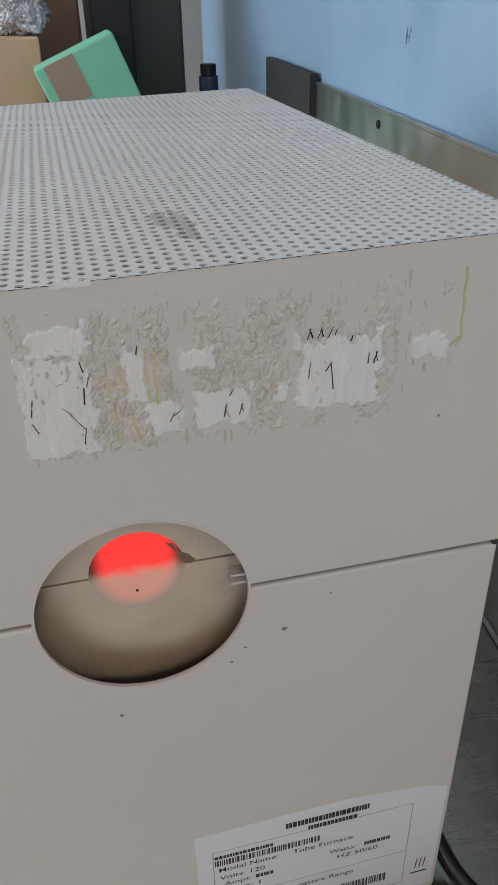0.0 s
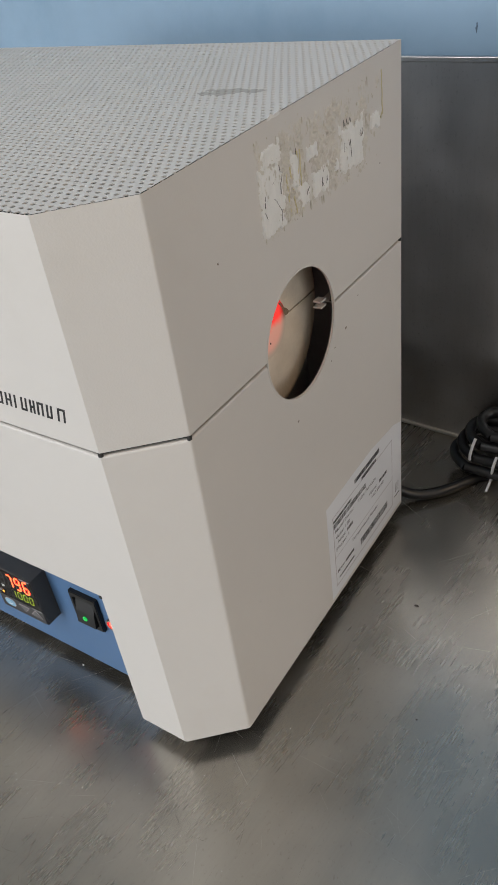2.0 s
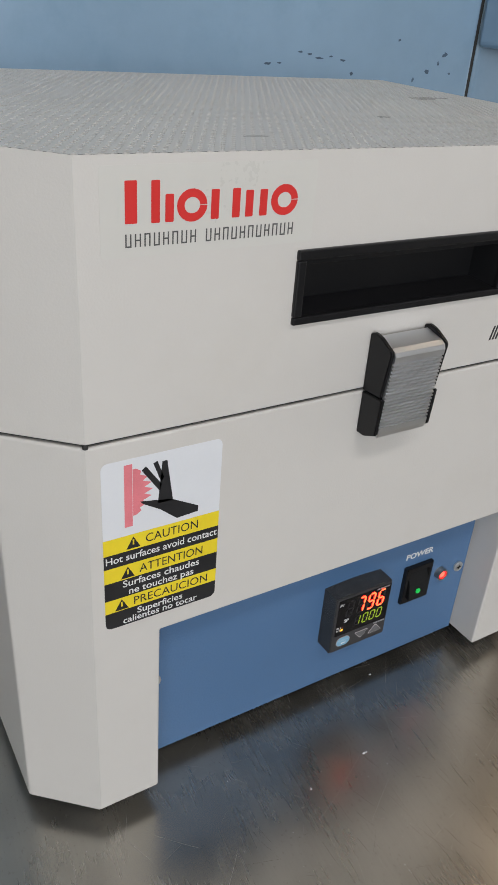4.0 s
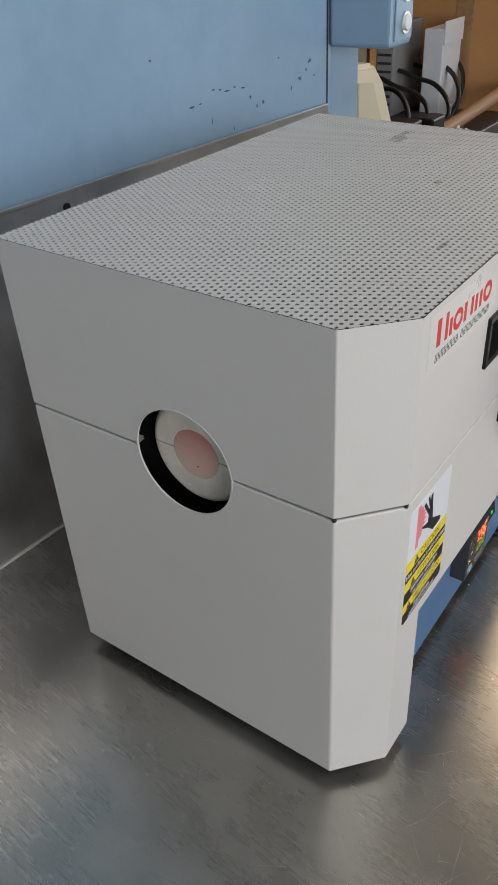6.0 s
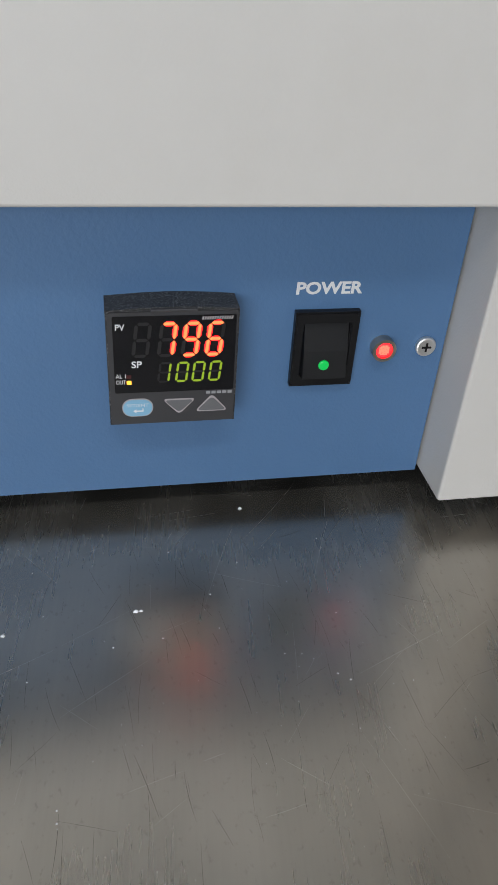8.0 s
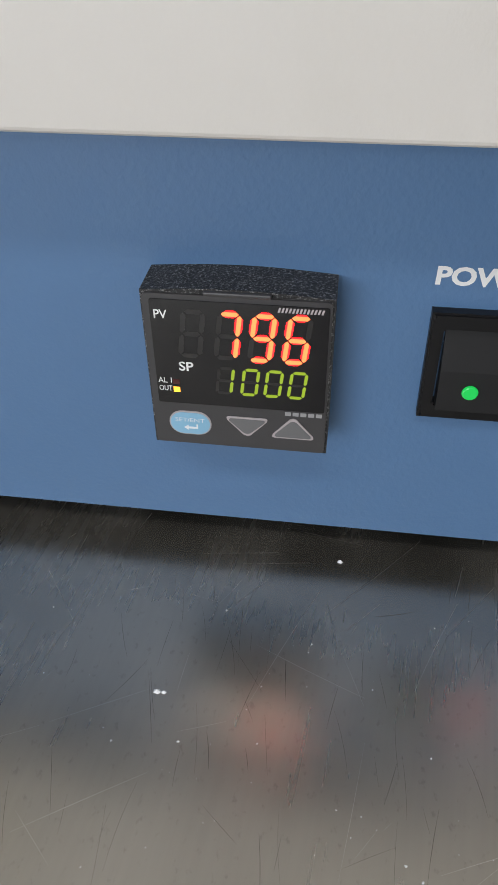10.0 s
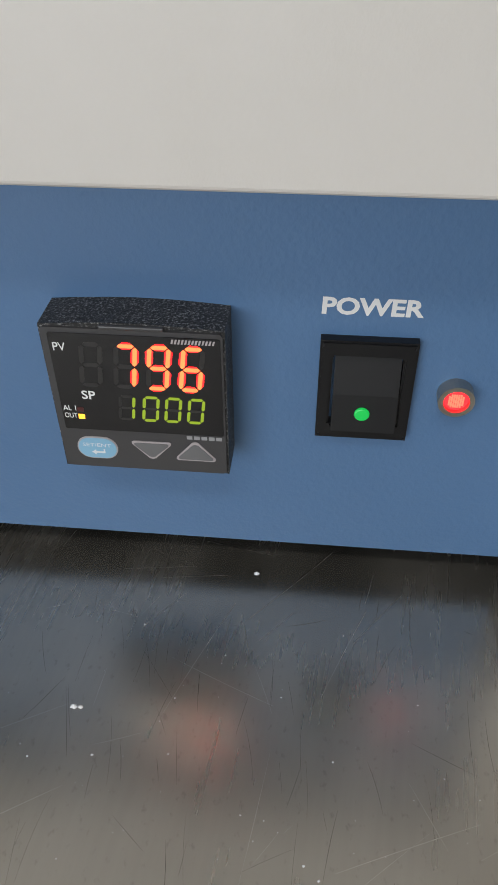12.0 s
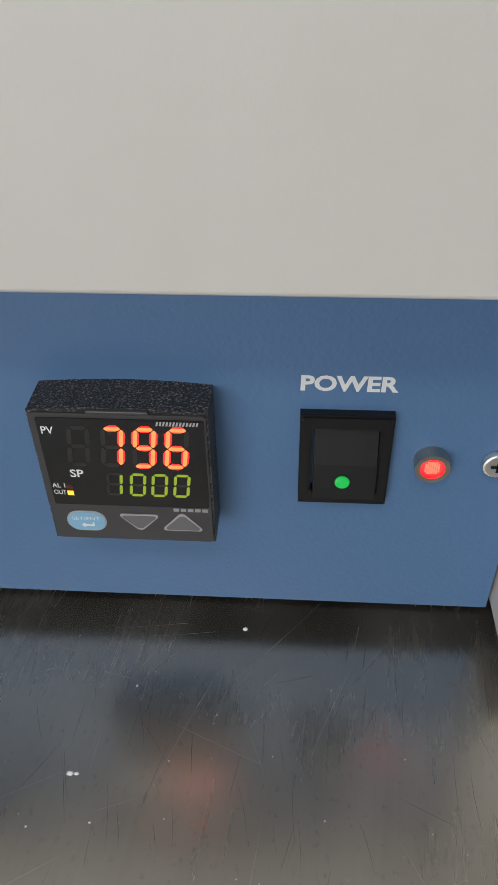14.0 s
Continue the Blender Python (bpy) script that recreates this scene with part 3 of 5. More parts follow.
# dark strips paint the lid flange's shade under the edge rows
for x0, y0, x1, y1 in ((FL + 0.002, 0.0025, FR - 0.002, 0.0025), (FR - 0.001, 0.004, XR - 0.003, YC + 0.001), (XR - 0.0025, YC, XR - 0.0025, YB - 0.004), (FL + 0.001, 0.004, XL + 0.003, YC + 0.001), (XL + 0.0025, YC, XL + 0.0025, YB - 0.004)):
    dx, dy = x1 - x0, y1 - y0
    k = 0.007 / math.hypot(dx, dy) * (1 if x0 > 0 or dx > 0.1 else -1)
    bm = bmesh.new()
    bm.faces.new([bm.verts.new((x, y, top_z(y) - 0.0022)) for x, y in ((x0, y0), (x1, y1), (x1 - dy * k, y1 + dx * k), (x0 - dy * k, y0 + dx * k))])
    part("edge_shade_strip", bm, SHADED_INSIDE, furnace)
# unseen dark plate added to keep light from leaking in below
bm = bmesh.new()
bm.faces.new([bm.verts.new((x, y, ZB + 0.004)) for x, y in ((FL + 0.002, 0.032), (FR - 0.002, 0.032), (XR - 0.002, YC + 0.004), (XR - 0.002, YB - 0.002), (XL + 0.002, YB - 0.002), (XL + 0.002, YC + 0.004))])
part("bottom_light_block", bm, SHADED_INSIDE, furnace)
for x, y in ((FL + 0.012, 0.030), (FR - 0.012, 0.030), (XL + 0.03, YB - 0.03), (XR - 0.03, YB - 0.03)):
    part("foot", disc((x, y, 0.0), 0.0125, ZB + 0.003, "z", 20, 0.002), RUBBER, furnace, "black rubber foot")

# ceramic end blocks behind the round ports, with the hot plug
for s, x in ((1, XR - 0.024), (-1, XL + 0.014)):
    for lo in (True, False):
        k, r0, r1 = 24, 0.0185, 0.066 if s > 0 else 0.0400
        zz, sg = (0.2668, -1) if lo else (0.2678, 1)
        inn = [(HY - r0 * math.cos(math.pi * i / k), zz + sg * r0 * math.sin(math.pi * i / k)) for i in range(k + 1)]
        out = [(HY - r1 * math.cos(math.pi * i / k), zz + sg * r1 * math.sin(math.pi * i / k)) for i in range(k + 1)]
        bm = bmesh.new()
        c = 0.010 if s > 0 else 0.006
        e = r1 - c
        loops = []
        for r, dx in ((r0, -0.05), (r0, 0), (e, 0), *[(e + c * math.sin(radians(a)), -c * (1 - math.cos(radians(a)))) for a in (15, 30, 45, 60, 75, 90)], (r1, -0.05)):
            loops.append([bm.verts.new((x + s * dx, HY - r * math.cos(math.pi * i / k), zz + sg * r * math.sin(math.pi * i / k))) for i in range(k + 1)])
        for p, q in zip(loops, loops[1:]):
            for i in range(k):
                bm.faces.new((p[i], p[i + 1], q[i + 1], q[i]))
        for i in (0, k):
            bm.faces.new([lp[i] for lp in loops])
        part("ceramic_block", bm, TAN_CERAMIC if s > 0 else CERAMIC, furnace, label="cream ceramic fibre insulation block")
    bm = disc((s * 0.0002, 0, 0), 0.0195, -0.03 * s, "x", 36)
    plug = part("ceramic_plug", bm, HEAT if s > 0 else HEAT_DULL, furnace, "ceramic plug glowing red hot")
    plug.location = (x, HY, 0.2672)
    if s > 0:
        rc = random.Random(4)
        crack = prism([(HY + u + rc.uniform(-0.0006, 0.0006), v + rc.uniform(-0.0006, 0.0006)) for u, v in ((0.0125, 0.2800), (0.0150, 0.2788), (0.0178, 0.2740), (0.0205, 0.2715), (0.0235, 0.2688), (0.0225, 0.2672), (0.0200, 0.2676), (0.0182, 0.2690), (0.0160, 0.2735))], 0.0003, side(x))
        part("crack_edge", crack, mat("charred_fibre", (0.21, 0.145, 0.095), 0.95, vary=0.5, scale=260, bump=0.8, bscale=600), furnace, "charred crack in the ceramic beside the plug")
    part("sight_pin", disc((x + s * 0.0001, HY - 0.001, 0.2575), 0.0006, s * 0.0004, "x", 8), BLACK, furnace)
    # chamber liner between shell and blocks: lit right end painted grey, shaded left dark
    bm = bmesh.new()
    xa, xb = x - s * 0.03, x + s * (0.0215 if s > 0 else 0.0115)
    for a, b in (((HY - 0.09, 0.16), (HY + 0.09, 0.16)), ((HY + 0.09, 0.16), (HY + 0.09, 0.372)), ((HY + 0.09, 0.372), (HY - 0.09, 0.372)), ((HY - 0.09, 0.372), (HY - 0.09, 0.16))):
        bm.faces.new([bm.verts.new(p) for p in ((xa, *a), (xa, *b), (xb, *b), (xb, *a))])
    part("chamber_liner", bm, SHADED_INSIDE if s < 0 else mat("lit_chamber_sheet", (0.42, 0.42, 0.43), 0.6, vary=0.15, scale=30), furnace)
    part("chamber_back", box(x - s * 0.03 - 0.0005, x - s * 0.03 + 0.0005, HY - 0.09, HY + 0.09, 0.16, 0.372), SHADED_INSIDE if s < 0 else bpy.data.materials["lit_chamber_sheet"], furnace)

for s, x in ((1, XR), (-1, XL)):
    part("port_rim", ring((x - s * 0.0014, HY, HZ), HR - 0.0009, HR + 0.0002, s * 0.0016, "x", 48), PAINT, furnace)
# dark strips added inside the split to paint its shade line
bm = bmesh.new()
add_box(bm, FL + 0.004, FR - 0.004, 0.0125, 0.0135, 0.255, 0.285)
part("seam_shade_plate", bm, SHADED_INSIDE, furnace)
for a, b in (((FL, 0), (FR, 0)), ((FR, 0), (XR, YC)), ((XR, YC), (XR, HY - HR - 0.001)), ((XR, HY + HR + 0.001), (XR, YB)), ((FL, 0), (XL, YC)), ((XL, YC), (XL, HY - HR - 0.001)), ((XL, HY + HR + 0.001), (XL, YB))):
    d = Vector((b[0] - a[0], b[1] - a[1], 0)).normalized()
    q = Vector((-d.y, d.x, 0))
    if q.dot(Vector((-a[0] - b[0], 0.29 - a[1] - b[1], 0))) < 0:
        q = -q
    base = [Vector((*a, 0)) + q * 0.0022, Vector((*b, 0)) + q * 0.0022, Vector((*b, 0)) + q * 0.0040, Vector((*a, 0)) + q * 0.0040]
    part("seam_shade_strip", prism([(0, 0), (1, 0), (1, 1), (0, 1)], 0.0011, lambda u, v, w: base[int(u) if v == 0 else 3 - int(u)] + Vector((0, 0, ZS - 0.0002 + w))), SHADED_INSIDE, furnace)
for x, y in ((FL + 0.0004, 0.0010), (FR - 0.0004, 0.0010), (XR - 0.0010, YC + 0.0002), (XL + 0.0010, YC + 0.0002), (XR - 0.0012, YB - 0.0012)):
    part("corner_notch", disc((x, y, ZS - 0.0008), 0.0014, 0.0024, "z", 10), SHADED_INSIDE, furnace)
part("corner_notch", box(PR - 0.0008, PR + 0.0012, -0.0006, 0.004, PZ - 0.0012, PZ + 0.0012, 0.0003), SHADED_INSIDE, furnace)
# turned lips of the sheet where the split meets the ports
for s, x in ((1, XR),):
    for dz, t in ((0.0018, 25), (-0.0022, -25)):
        part("port_lip", box(x - s * 0.009 - 0.003, x - s * 0.009 + 0.003, HY + HR - 0.0065, HY + HR + 0.0005, ZS + dz - 0.0006, ZS + dz + 0.0006, 0.0003), PAINT, furnace)

# blue control panel with its fittings
PY = 0.025
bm = bmesh.new()
add_box(bm, PL + 0.0012, PR - 0.0012, PY, PY + 0.002, ZB - 0.001, PZ - 0.001)
panel = part("control_panel", bm, BLUE_PANEL, furnace, "matt blue painted control panel")
# dark slab painted as the shade in the gap behind the panel
part("panel_shadow_gap", box(PL + 0.001, PR - 0.001, PY + 0.003, PY + 0.006, ZB + 0.001, PZ - 0.002), SHADED_INSIDE, furnace)
for x in (-0.1265, 0.1312):
    s = part("panel_screw", disc((x, PY, 0.080), 0.0044, -0.0024, "y", 20, 0.0008), CHROME, furnace, "domed cross-head screw")
    part("screw_slot", box(x - 0.0020, x + 0.0020, PY - 0.0027, PY - 0.00235, 0.0796, 0.0804), BLACK, s)
    part("screw_slot", box(x - 0.0004, x + 0.0004, PY - 0.0027, PY - 0.00235, 0.078, 0.082), BLACK, s)

# temperature controller
CX0, CX1, CZ0, CZ1, CY = 0.0013, 0.0500, 0.0565, 0.105, 0.011
n = 10
outl = [(CX0, CZ0), (CX1, CZ0), (CX1, CZ1)] + [(CX1 - (CX1 - CX0) * i / n, CZ1 + 0.0012 * math.sin(math.pi * i / n)) for i in range(1, n)] + [(CX0, CZ1)]
ctl = part("temperature_controller", prism(outl, 0.0132, front(PY)), BLACK_DUSTY, furnace, "dusty black digital temperature controller")
part("bezel", prism(rect(CX0 + 0.0006, CX1 - 0.0006, CZ0 + 0.0006, CZ1 - 0.0004, 0.0012), 0.0008, front(CY + 0.0008)), GREY_BEZEL, ctl, "dark grey bezel")
part("display_window", prism(rect(0.0037, 0.0488, 0.0714, 0.1032, 0.0006), 0.0003, front(CY - 0.0)), DISPLAY, ctl, "glossy black display window")
FACE = CY - 0.0003
part("release_tab", box(0.0175, 0.0345, CY - 0.0004, CY + 0.004, 0.1046, 0.1058, 0.0004), GREY_BEZEL, ctl, "worn grey release tab")


def segments(which, x, z, w, h, t, slant):
    """Seven bars, those named in which."""
    g = t * 0.12
    bars = {"a": (0, h, 1, h), "g": (0, h / 2, 1, h / 2), "d": (0, 0, 1, 0), "f": (0, h / 2, 0, h), "e": (0, 0, 0, h / 2), "b": (1, h / 2, 1, h), "c": (1, 0, 1, h / 2)}
    out = []
    for k in which:
        x0, z0, x1, z1 = bars[k]
        p, q = Vector((x0 * w, z0)), Vector((x1 * w, z1))
        d = (q - p).normalized()
        nrm = Vector((-d.y, d.x)) * t / 2
        p, q = p + d * (g + t * 0.12), q - d * (g + t * 0.12)
        pts = [p, p + d * t / 2 - nrm, q - d * t / 2 - nrm, q, q - d * t / 2 + nrm, p + d * t / 2 + nrm]
        out.append([(x + v.x + slant * v.y, z + v.y) for v in pts])
    return out


SEG = {"0": "abcdef", "1": "bc", "6": "acdefg", "7": "abc", "9": "abcdfg", "8": "abcdefg"}


def digit(name, ch, x, z, w, h, t, material, rim=None):
    for poly in segments(SEG[ch], x, z, w, h, t, 0.12):
        part(name, prism(poly, 0.00012, front(FACE - (0.00012 if rim else 0.0))), material, ctl)
    if rim:
        for poly in segments(SEG[ch], x, z, w, h, t * 1.75, 0.12):
            part("segment_edge", prism(poly, 0.00008, front(FACE)), rim, ctl)


def ghost_digit(x, z, w, h, t, off):
    for poly in segments([k for k in "abcdefg" if k not in off], x, z, w, h, t, 0.12):
        part("unlit_segment", prism(poly, 0.00005, front(FACE)), GHOST, ctl)


PVX, PVW, PVH, PVZ = (0.0108, 0.0201, 0.0289, 0.0378), 0.0050, 0.0130, 0.0871
ghost_digit(PVX[0], PVZ, PVW, PVH, 0.0013, "")
for ch, x in zip("796", PVX[1:]):
    ghost_digit(x, PVZ, PVW, PVH, 0.0013, SEG[ch])
    digit("red_segment", ch, x, PVZ, PVW, PVH, 0.00115, RED_GLOW, RED_RIM)
SVX, SVW, SVH, SVZ = (0.0221, 0.0266, 0.0328, 0.0391), 0.0038, 0.0079, 0.0759
for ch, x in zip("1000", SVX):
    ghost_digit(x if ch != "1" else x - 0.0022, SVZ, SVW, SVH, 0.0008, SEG[ch])
    digit("green_segment", ch, x if ch != "1" else x - 0.0022, SVZ, SVW, SVH, 0.00085, GREEN_GLOW)
writing("pv_mark", "PV", on_front(CX0 + 0.0034, 0.0978, FACE), 0.0025, 0.0034, WHITE_INK, ctl, bold=0.01)
writing("sp_mark", "SP", on_front(CX0 + 0.0088, 0.0823, FACE), 0.0027, 0.0039, WHITE_INK, ctl, bold=0.02)
writing("al_mark", "AL 1", on_front(CX0 + 0.0028, 0.0780, FACE), 0.0017, 0.0037, WHITE_INK, ctl, bold=0.01)
writing("out_mark", "OUT", on_front(CX0 + 0.0029, 0.0754, FACE), 0.0017, 0.0036, WHITE_INK, ctl, bold=0.01)
part("output_lamp", prism(rect(CX0 + 0.0068, CX0 + 0.0086, 0.0751, 0.0768), 0.0001, front(FACE)), AMBER_GLOW, ctl)
part("alarm_lamp", prism(rect(CX0 + 0.0068, CX0 + 0.0086, 0.0777, 0.0792), 0.0001, front(FACE)), mat("unlit_red", (0.06, 0.008, 0.008), 0.4), ctl)
for i in range(13):
    x = 0.0360 + i * 0.00089
    part("maker_mark", prism([(x, 0.1014), (x + 0.00052, 0.1014), (x + 0.0009, 0.1027), (x + 0.00038, 0.1027)], 0.0001, front(FACE)), GREY_INK, ctl)
for i in range(5):
    x = 0.0383 + i * 0.0021
    part("model_mark", prism(rect(x, x + 0.0016, 0.0696, 0.0708), 0.0001, front(FACE + 0.0002)), mat("dim_grey_ink", (0.30, 0.30, 0.31), 0.5) if i == 0 else bpy.data.materials["dim_grey_ink"], ctl)
key = part("set_key", prism(rect(0.0064, 0.0175, 0.0610, 0.0682, 0.0035, 6), 0.0005, front(CY)), KEY_BLUE, ctl, "oval blue key")
part("key_rim", prism(rect(0.0060, 0.0179, 0.0606, 0.0686, 0.0039, 6), 0.0003, front(CY)), GREY_INK, ctl)
writing("set_mark", "SET/ENT", on_front(0.0078, 0.0652, CY - 0.0005), 0.0013, 0.0083, LABEL_WHITE, ctl)
bm = prism([(0.0102, 0.0632), (0.0114, 0.0641), (0.0114, 0.0635), (0.0137, 0.0635), (0.0137, 0.0644), (0.0141, 0.0644), (0.0141, 0.0629), (0.0114, 0.0629), (0.0114, 0.0623)], 0.00015, front(CY - 0.0005))
part("return_arrow", bm, LABEL_WHITE, ctl)


def tri(x0, x1, z0, z1, up, r):
    c = ((x0 + x1) / 2, (z0 + z1) / 2)
    pts = [(x0, z0), (x1, z0), (c[0], z1)] if up else [(x0, z1), (c[0], z0), (x1, z1)]
    out = []
    for i in range(3):
        p, a, b = Vector(pts[i]), Vector(pts[i - 1]), Vector(pts[(i + 1) % 3])
        u, v = (a - p).normalized() * r, (b - p).normalized() * r
        out += [tuple(p + u), tuple(p + (u + v) * 0.35), tuple(p + v)]
    return out


for x0, x1, up in ((0.0222, 0.0336, False), (0.0349, 0.0463, True)):
    k = part("arrow_key", prism(tri(x0, x1, 0.0622 if up else 0.0618, 0.0684 if up else 0.0674, up, 0.0012), 0.0005, front(CY)), KEY_GREY, ctl, "grey triangular key")
    part("key_rim", prism(tri(x0 - 0.0008, x1 + 0.0008, 0.0617 if up else 0.0608, 0.0694 if up else 0.0679, up, 0.0014), 0.0003, front(CY)), GREY_INK, ctl)

# power switch, lamp, lettering
sx0, sx1, sz0, sz1 = 0.0742, 0.1004, 0.0643, 0.0975
bm = bmesh.new()
outer = [(sx0, sz0), (sx1, sz0), (sx1, sz1), (sx0, sz1)]
inner = [(sx0 + 0.0036, sz0 + 0.0052), (sx1 - 0.0036, sz0 + 0.0052), (sx1 - 0.0036, sz1 - 0.0048), (sx0 + 0.0036, sz1 - 0.0048)]
rings = [[bm.verts.new((u, y, v)) for u, v in loop] for loop, y in ((outer, PY), (outer, PY - 0.0035), (inner, PY - 0.0035), (inner, PY))]
for p, q in zip(rings, rings[1:]):
    for i in range(4):
        bm.faces.new((p[i], p[(i + 1) % 4], q[(i + 1) % 4], q[i]))
bmesh.ops.bevel(bm, geom=[e for e in bm.edges if all(v.co.y < PY - 0.003 for v in e.verts)], offset=0.0006, segments=2, affect="EDGES")
swt = part("power_switch", bm, BLACK, furnace, "black rocker switch with green lamp")
bm = prism([(0, 0), (0.0230, 0), (0.0230, 0.006), (0.0115, 0.0042), (0, 0.0008)], 0.0180, lambda u, v, w: Vector((sx0 + 0.0043 + w, PY - 0.0005 - v, sz1 - 0.005 - u)))
part("rocker", bm, mat("rocker_plastic", (0.011, 0.011, 0.012), 0.42, vary=0.15, scale=40, spec=0.3), swt, "black rocker, pressed at its top")
part("green_lamp", disc((0.0869, PY - 0.0052, 0.0754), 0.0022, -0.0012, "y", 18, 0.0005), GREEN_LED, swt, "lit green lamp lens")
writing("power_lettering", "POWER", on_front(0.0740, 0.1040, PY), 0.0047, 0.0266, WHITE_INK, furnace, shear=0.03, bold=0.034)
lamp = part("indicator_lamp", ring((0.1124, PY, 0.0802), 0.0036, 0.0050, -0.0045, "y", 28), mat("worn_nickel", (0.46, 0.42, 0.37), 0.38, metal=1, vary=0.1, scale=60), furnace, "lit red indicator lamp in a metal collar")
part("lens", disc((0.1124, PY, 0.0802), 0.0037, -0.0036, "y", 24, 0.0008), LAMP_RED, lamp, "glowing red lens")
bm = bmesh.new()
for i in range(-4, 5):
    for j in range(-4, 5):
        if i * i + j * j < 15:
            add_box(bm, 0.1124 + i * 0.00062 - 0.00022, 0.1124 + i * 0.00062 + 0.00022, PY - 0.0040, PY - 0.0035, 0.0802 + j * 0.00062 - 0.00022, 0.0802 + j * 0.00062 + 0.00022)
part("lens_facets", bm, LAMP_CORE, lamp)

# recessed handle in the lid
hx0, hx1, hz0, hz1 = -0.0668, 0.0756, 0.3138, 0.3503
bm = bmesh.new()
for a in ((hx0, hx1, hz1 - 0.0048, hz1), (hx0, hx1, hz0, hz0 + 0.0040), (hx0, hx0 + 0.0048, hz0 + 0.004, hz1 - 0.0048), (hx1 - 0.0048, hx1, hz0 + 0.004, hz1 - 0.0048)):
    add_box(bm, a[0], a[1], -0.0022, 0.003, a[2], a[3], 0.0008)
hd = part("recessed_handle", bm, BLACK, furnace, "black moulded recessed pull handle")
bm = bmesh.new()
a, b, c, d = hx0 + 0.0046, hx1 - 0.0046, hz0 + 0.0038, hz1 - 0.0046
q = [bm.verts.new(p) for p in ((a, 0, c), (b, 0, c), (b, 0, d), (a, 0, d), (a + 0.004, 0.017, c + 0.003), (b - 0.004, 0.017, c + 0.003), (b - 0.004, 0.017, d), (a + 0.004, 0.017, d))]
for f in ((0, 1, 5, 4), (1, 2, 6, 5), (2, 3, 7, 6), (3, 0, 4, 7), (4, 5, 6, 7)):
    bm.faces.new([q[i] for i in f])
part("handle_pocket", bm, BLACK, hd)
part("handle_rib", box(hx0 + 0.0046, hx1 - 0.0046, 0.003, 0.0045, hz1 - 0.0085, hz1 - 0.0046, 0.0004), BLACK, hd)

# draw latch across the split
latch = part("lid_latch", box(-0.0120, 0.0222, -0.010, -0.0002, 0.2475, 0.298, 0.001), BLACK, furnace, "ribbed aluminium draw latch with black cheeks")
prof = [(0.0, 0.3025), (0.0035, 0.3038), (0.0085, 0.3028), (0.0170, 0.2985), (0.0180, 0.2965), (0.0145, 0.2710), (0.0, 0.2700)]
prof2 = [(0.0, 0.2690), (0.0165, 0.2700), (0.0150, 0.2480), (0.0060, 0.2440), (0.0, 0.2440)]
for x in (-0.0150, 0.0224):
    for p in (prof, prof2):
        bm = prism(p, 0.0026, lambda u, v, w: Vector((x + w, -u, v)))
        bmesh.ops.bevel(bm, geom=bm.edges[:], offset=0.0005, segments=2, affect="EDGES")
        part("latch_cheek", bm, BLACK, latch)
prof = [(0.0030, 0.3015), (0.0150, 0.2990), (0.0178, 0.2975), (0.0186, 0.2950)]
zc = 0.2915
while zc > 0.2535:
    u = 0.0186 - 0.0036 * (0.2955 - zc) / 0.046
    prof += [(u, zc), (u - 0.0012, zc - 0.0003), (u - 0.0012, zc - 0.0010), (u, zc - 0.0013)]
    zc -= 0.0021
prof += [(0.0150, 0.2490), (0.0143, 0.2462), (0.0120, 0.2462), (0.0120, 0.2480), (0.0158, 0.2945), (0.0030, 0.2980)]
part("ribbed_cover", prism(prof, 0.0345, lambda u, v, w: Vector((-0.0123 + w, -u, v))), ALUMINIUM, latch, "ribbed brushed aluminium lever")

# markings in plain shapes
def oval_ring(u, v, a, b, t, gap=0):
    """Outline of an oval of stroke t, as one closed band; gap opens its end, in degrees."""
    k = 22
    ang = [radians(gap + (360 - 2 * gap) * i / k) for i in range(k + 1)]
    return [(u + a * math.cos(c), v + b * math.sin(c)) for c in ang] + [(u + (a - t) * math.cos(c), v + (b - t) * math.sin(c)) for c in reversed(ang)]


def red_shape(points):
    part("red_mark_block", prism(points, 0.0001, front(-0.00012)), RED_INK, furnace, "red shape of the maker's mark")


red_shape(rect(-0.1515, -0.1463, 0.3675, 0.3842, 0.0004))
for x, h in ((-0.1402, 0.0168), (-0.1340, 0.0112), (-0.1130, 0.0122), (-0.1028, 0.0122), (-0.0963, 0.0112), (-0.0892, 0.0112)):
    red_shape(rect(x, x + 0.0038, 0.3672, 0.3672 + h, 0.0005))
for x in (-0.1218, -0.0765):
    red_shape(oval_ring(x, 0.3734, 0.0070, 0.0067, 0.0034, 2))
THIN_INK = mat("thin_dark_ink", (0.075, 0.073, 0.072), 0.5)
bars = bmesh.new()
for x0, x1, k in ((-0.1520, -0.1187, 8), (-0.1155, -0.0698, 11)):
    for i in range(k):
        w = (x1 - x0) / k
        for f in (0.12, 0.62):
            join_bm(bars, prism(rect(x0 + w * (i + f), x0 + w * (i + f) + 0.0006, 0.3580, 0.3634), 0.0001, front(-0.00012)))
        z = (0.3580, 0.3604, 0.3628)[i % 3]
        join_bm(bars, prism(rect(x0 + w * (i + 0.12) + 0.0006, x0 + w * (i + 0.62), z, z + 0.0006), 0.0001, front(-0.00012)))
tagged(part("dark_mark_bar", bars, THIN_INK, furnace), "row of thin dark bars of the maker's mark", kind="stuff")
part("mark_film", prism(rect(-0.162, -0.060, 0.354, 0.390, 0.002), 0.00012, front(0)), PALE_FILM, furnace, "clear film label with faint edge")
bars = bmesh.new()
x, sh = 0.0765, 0.0022
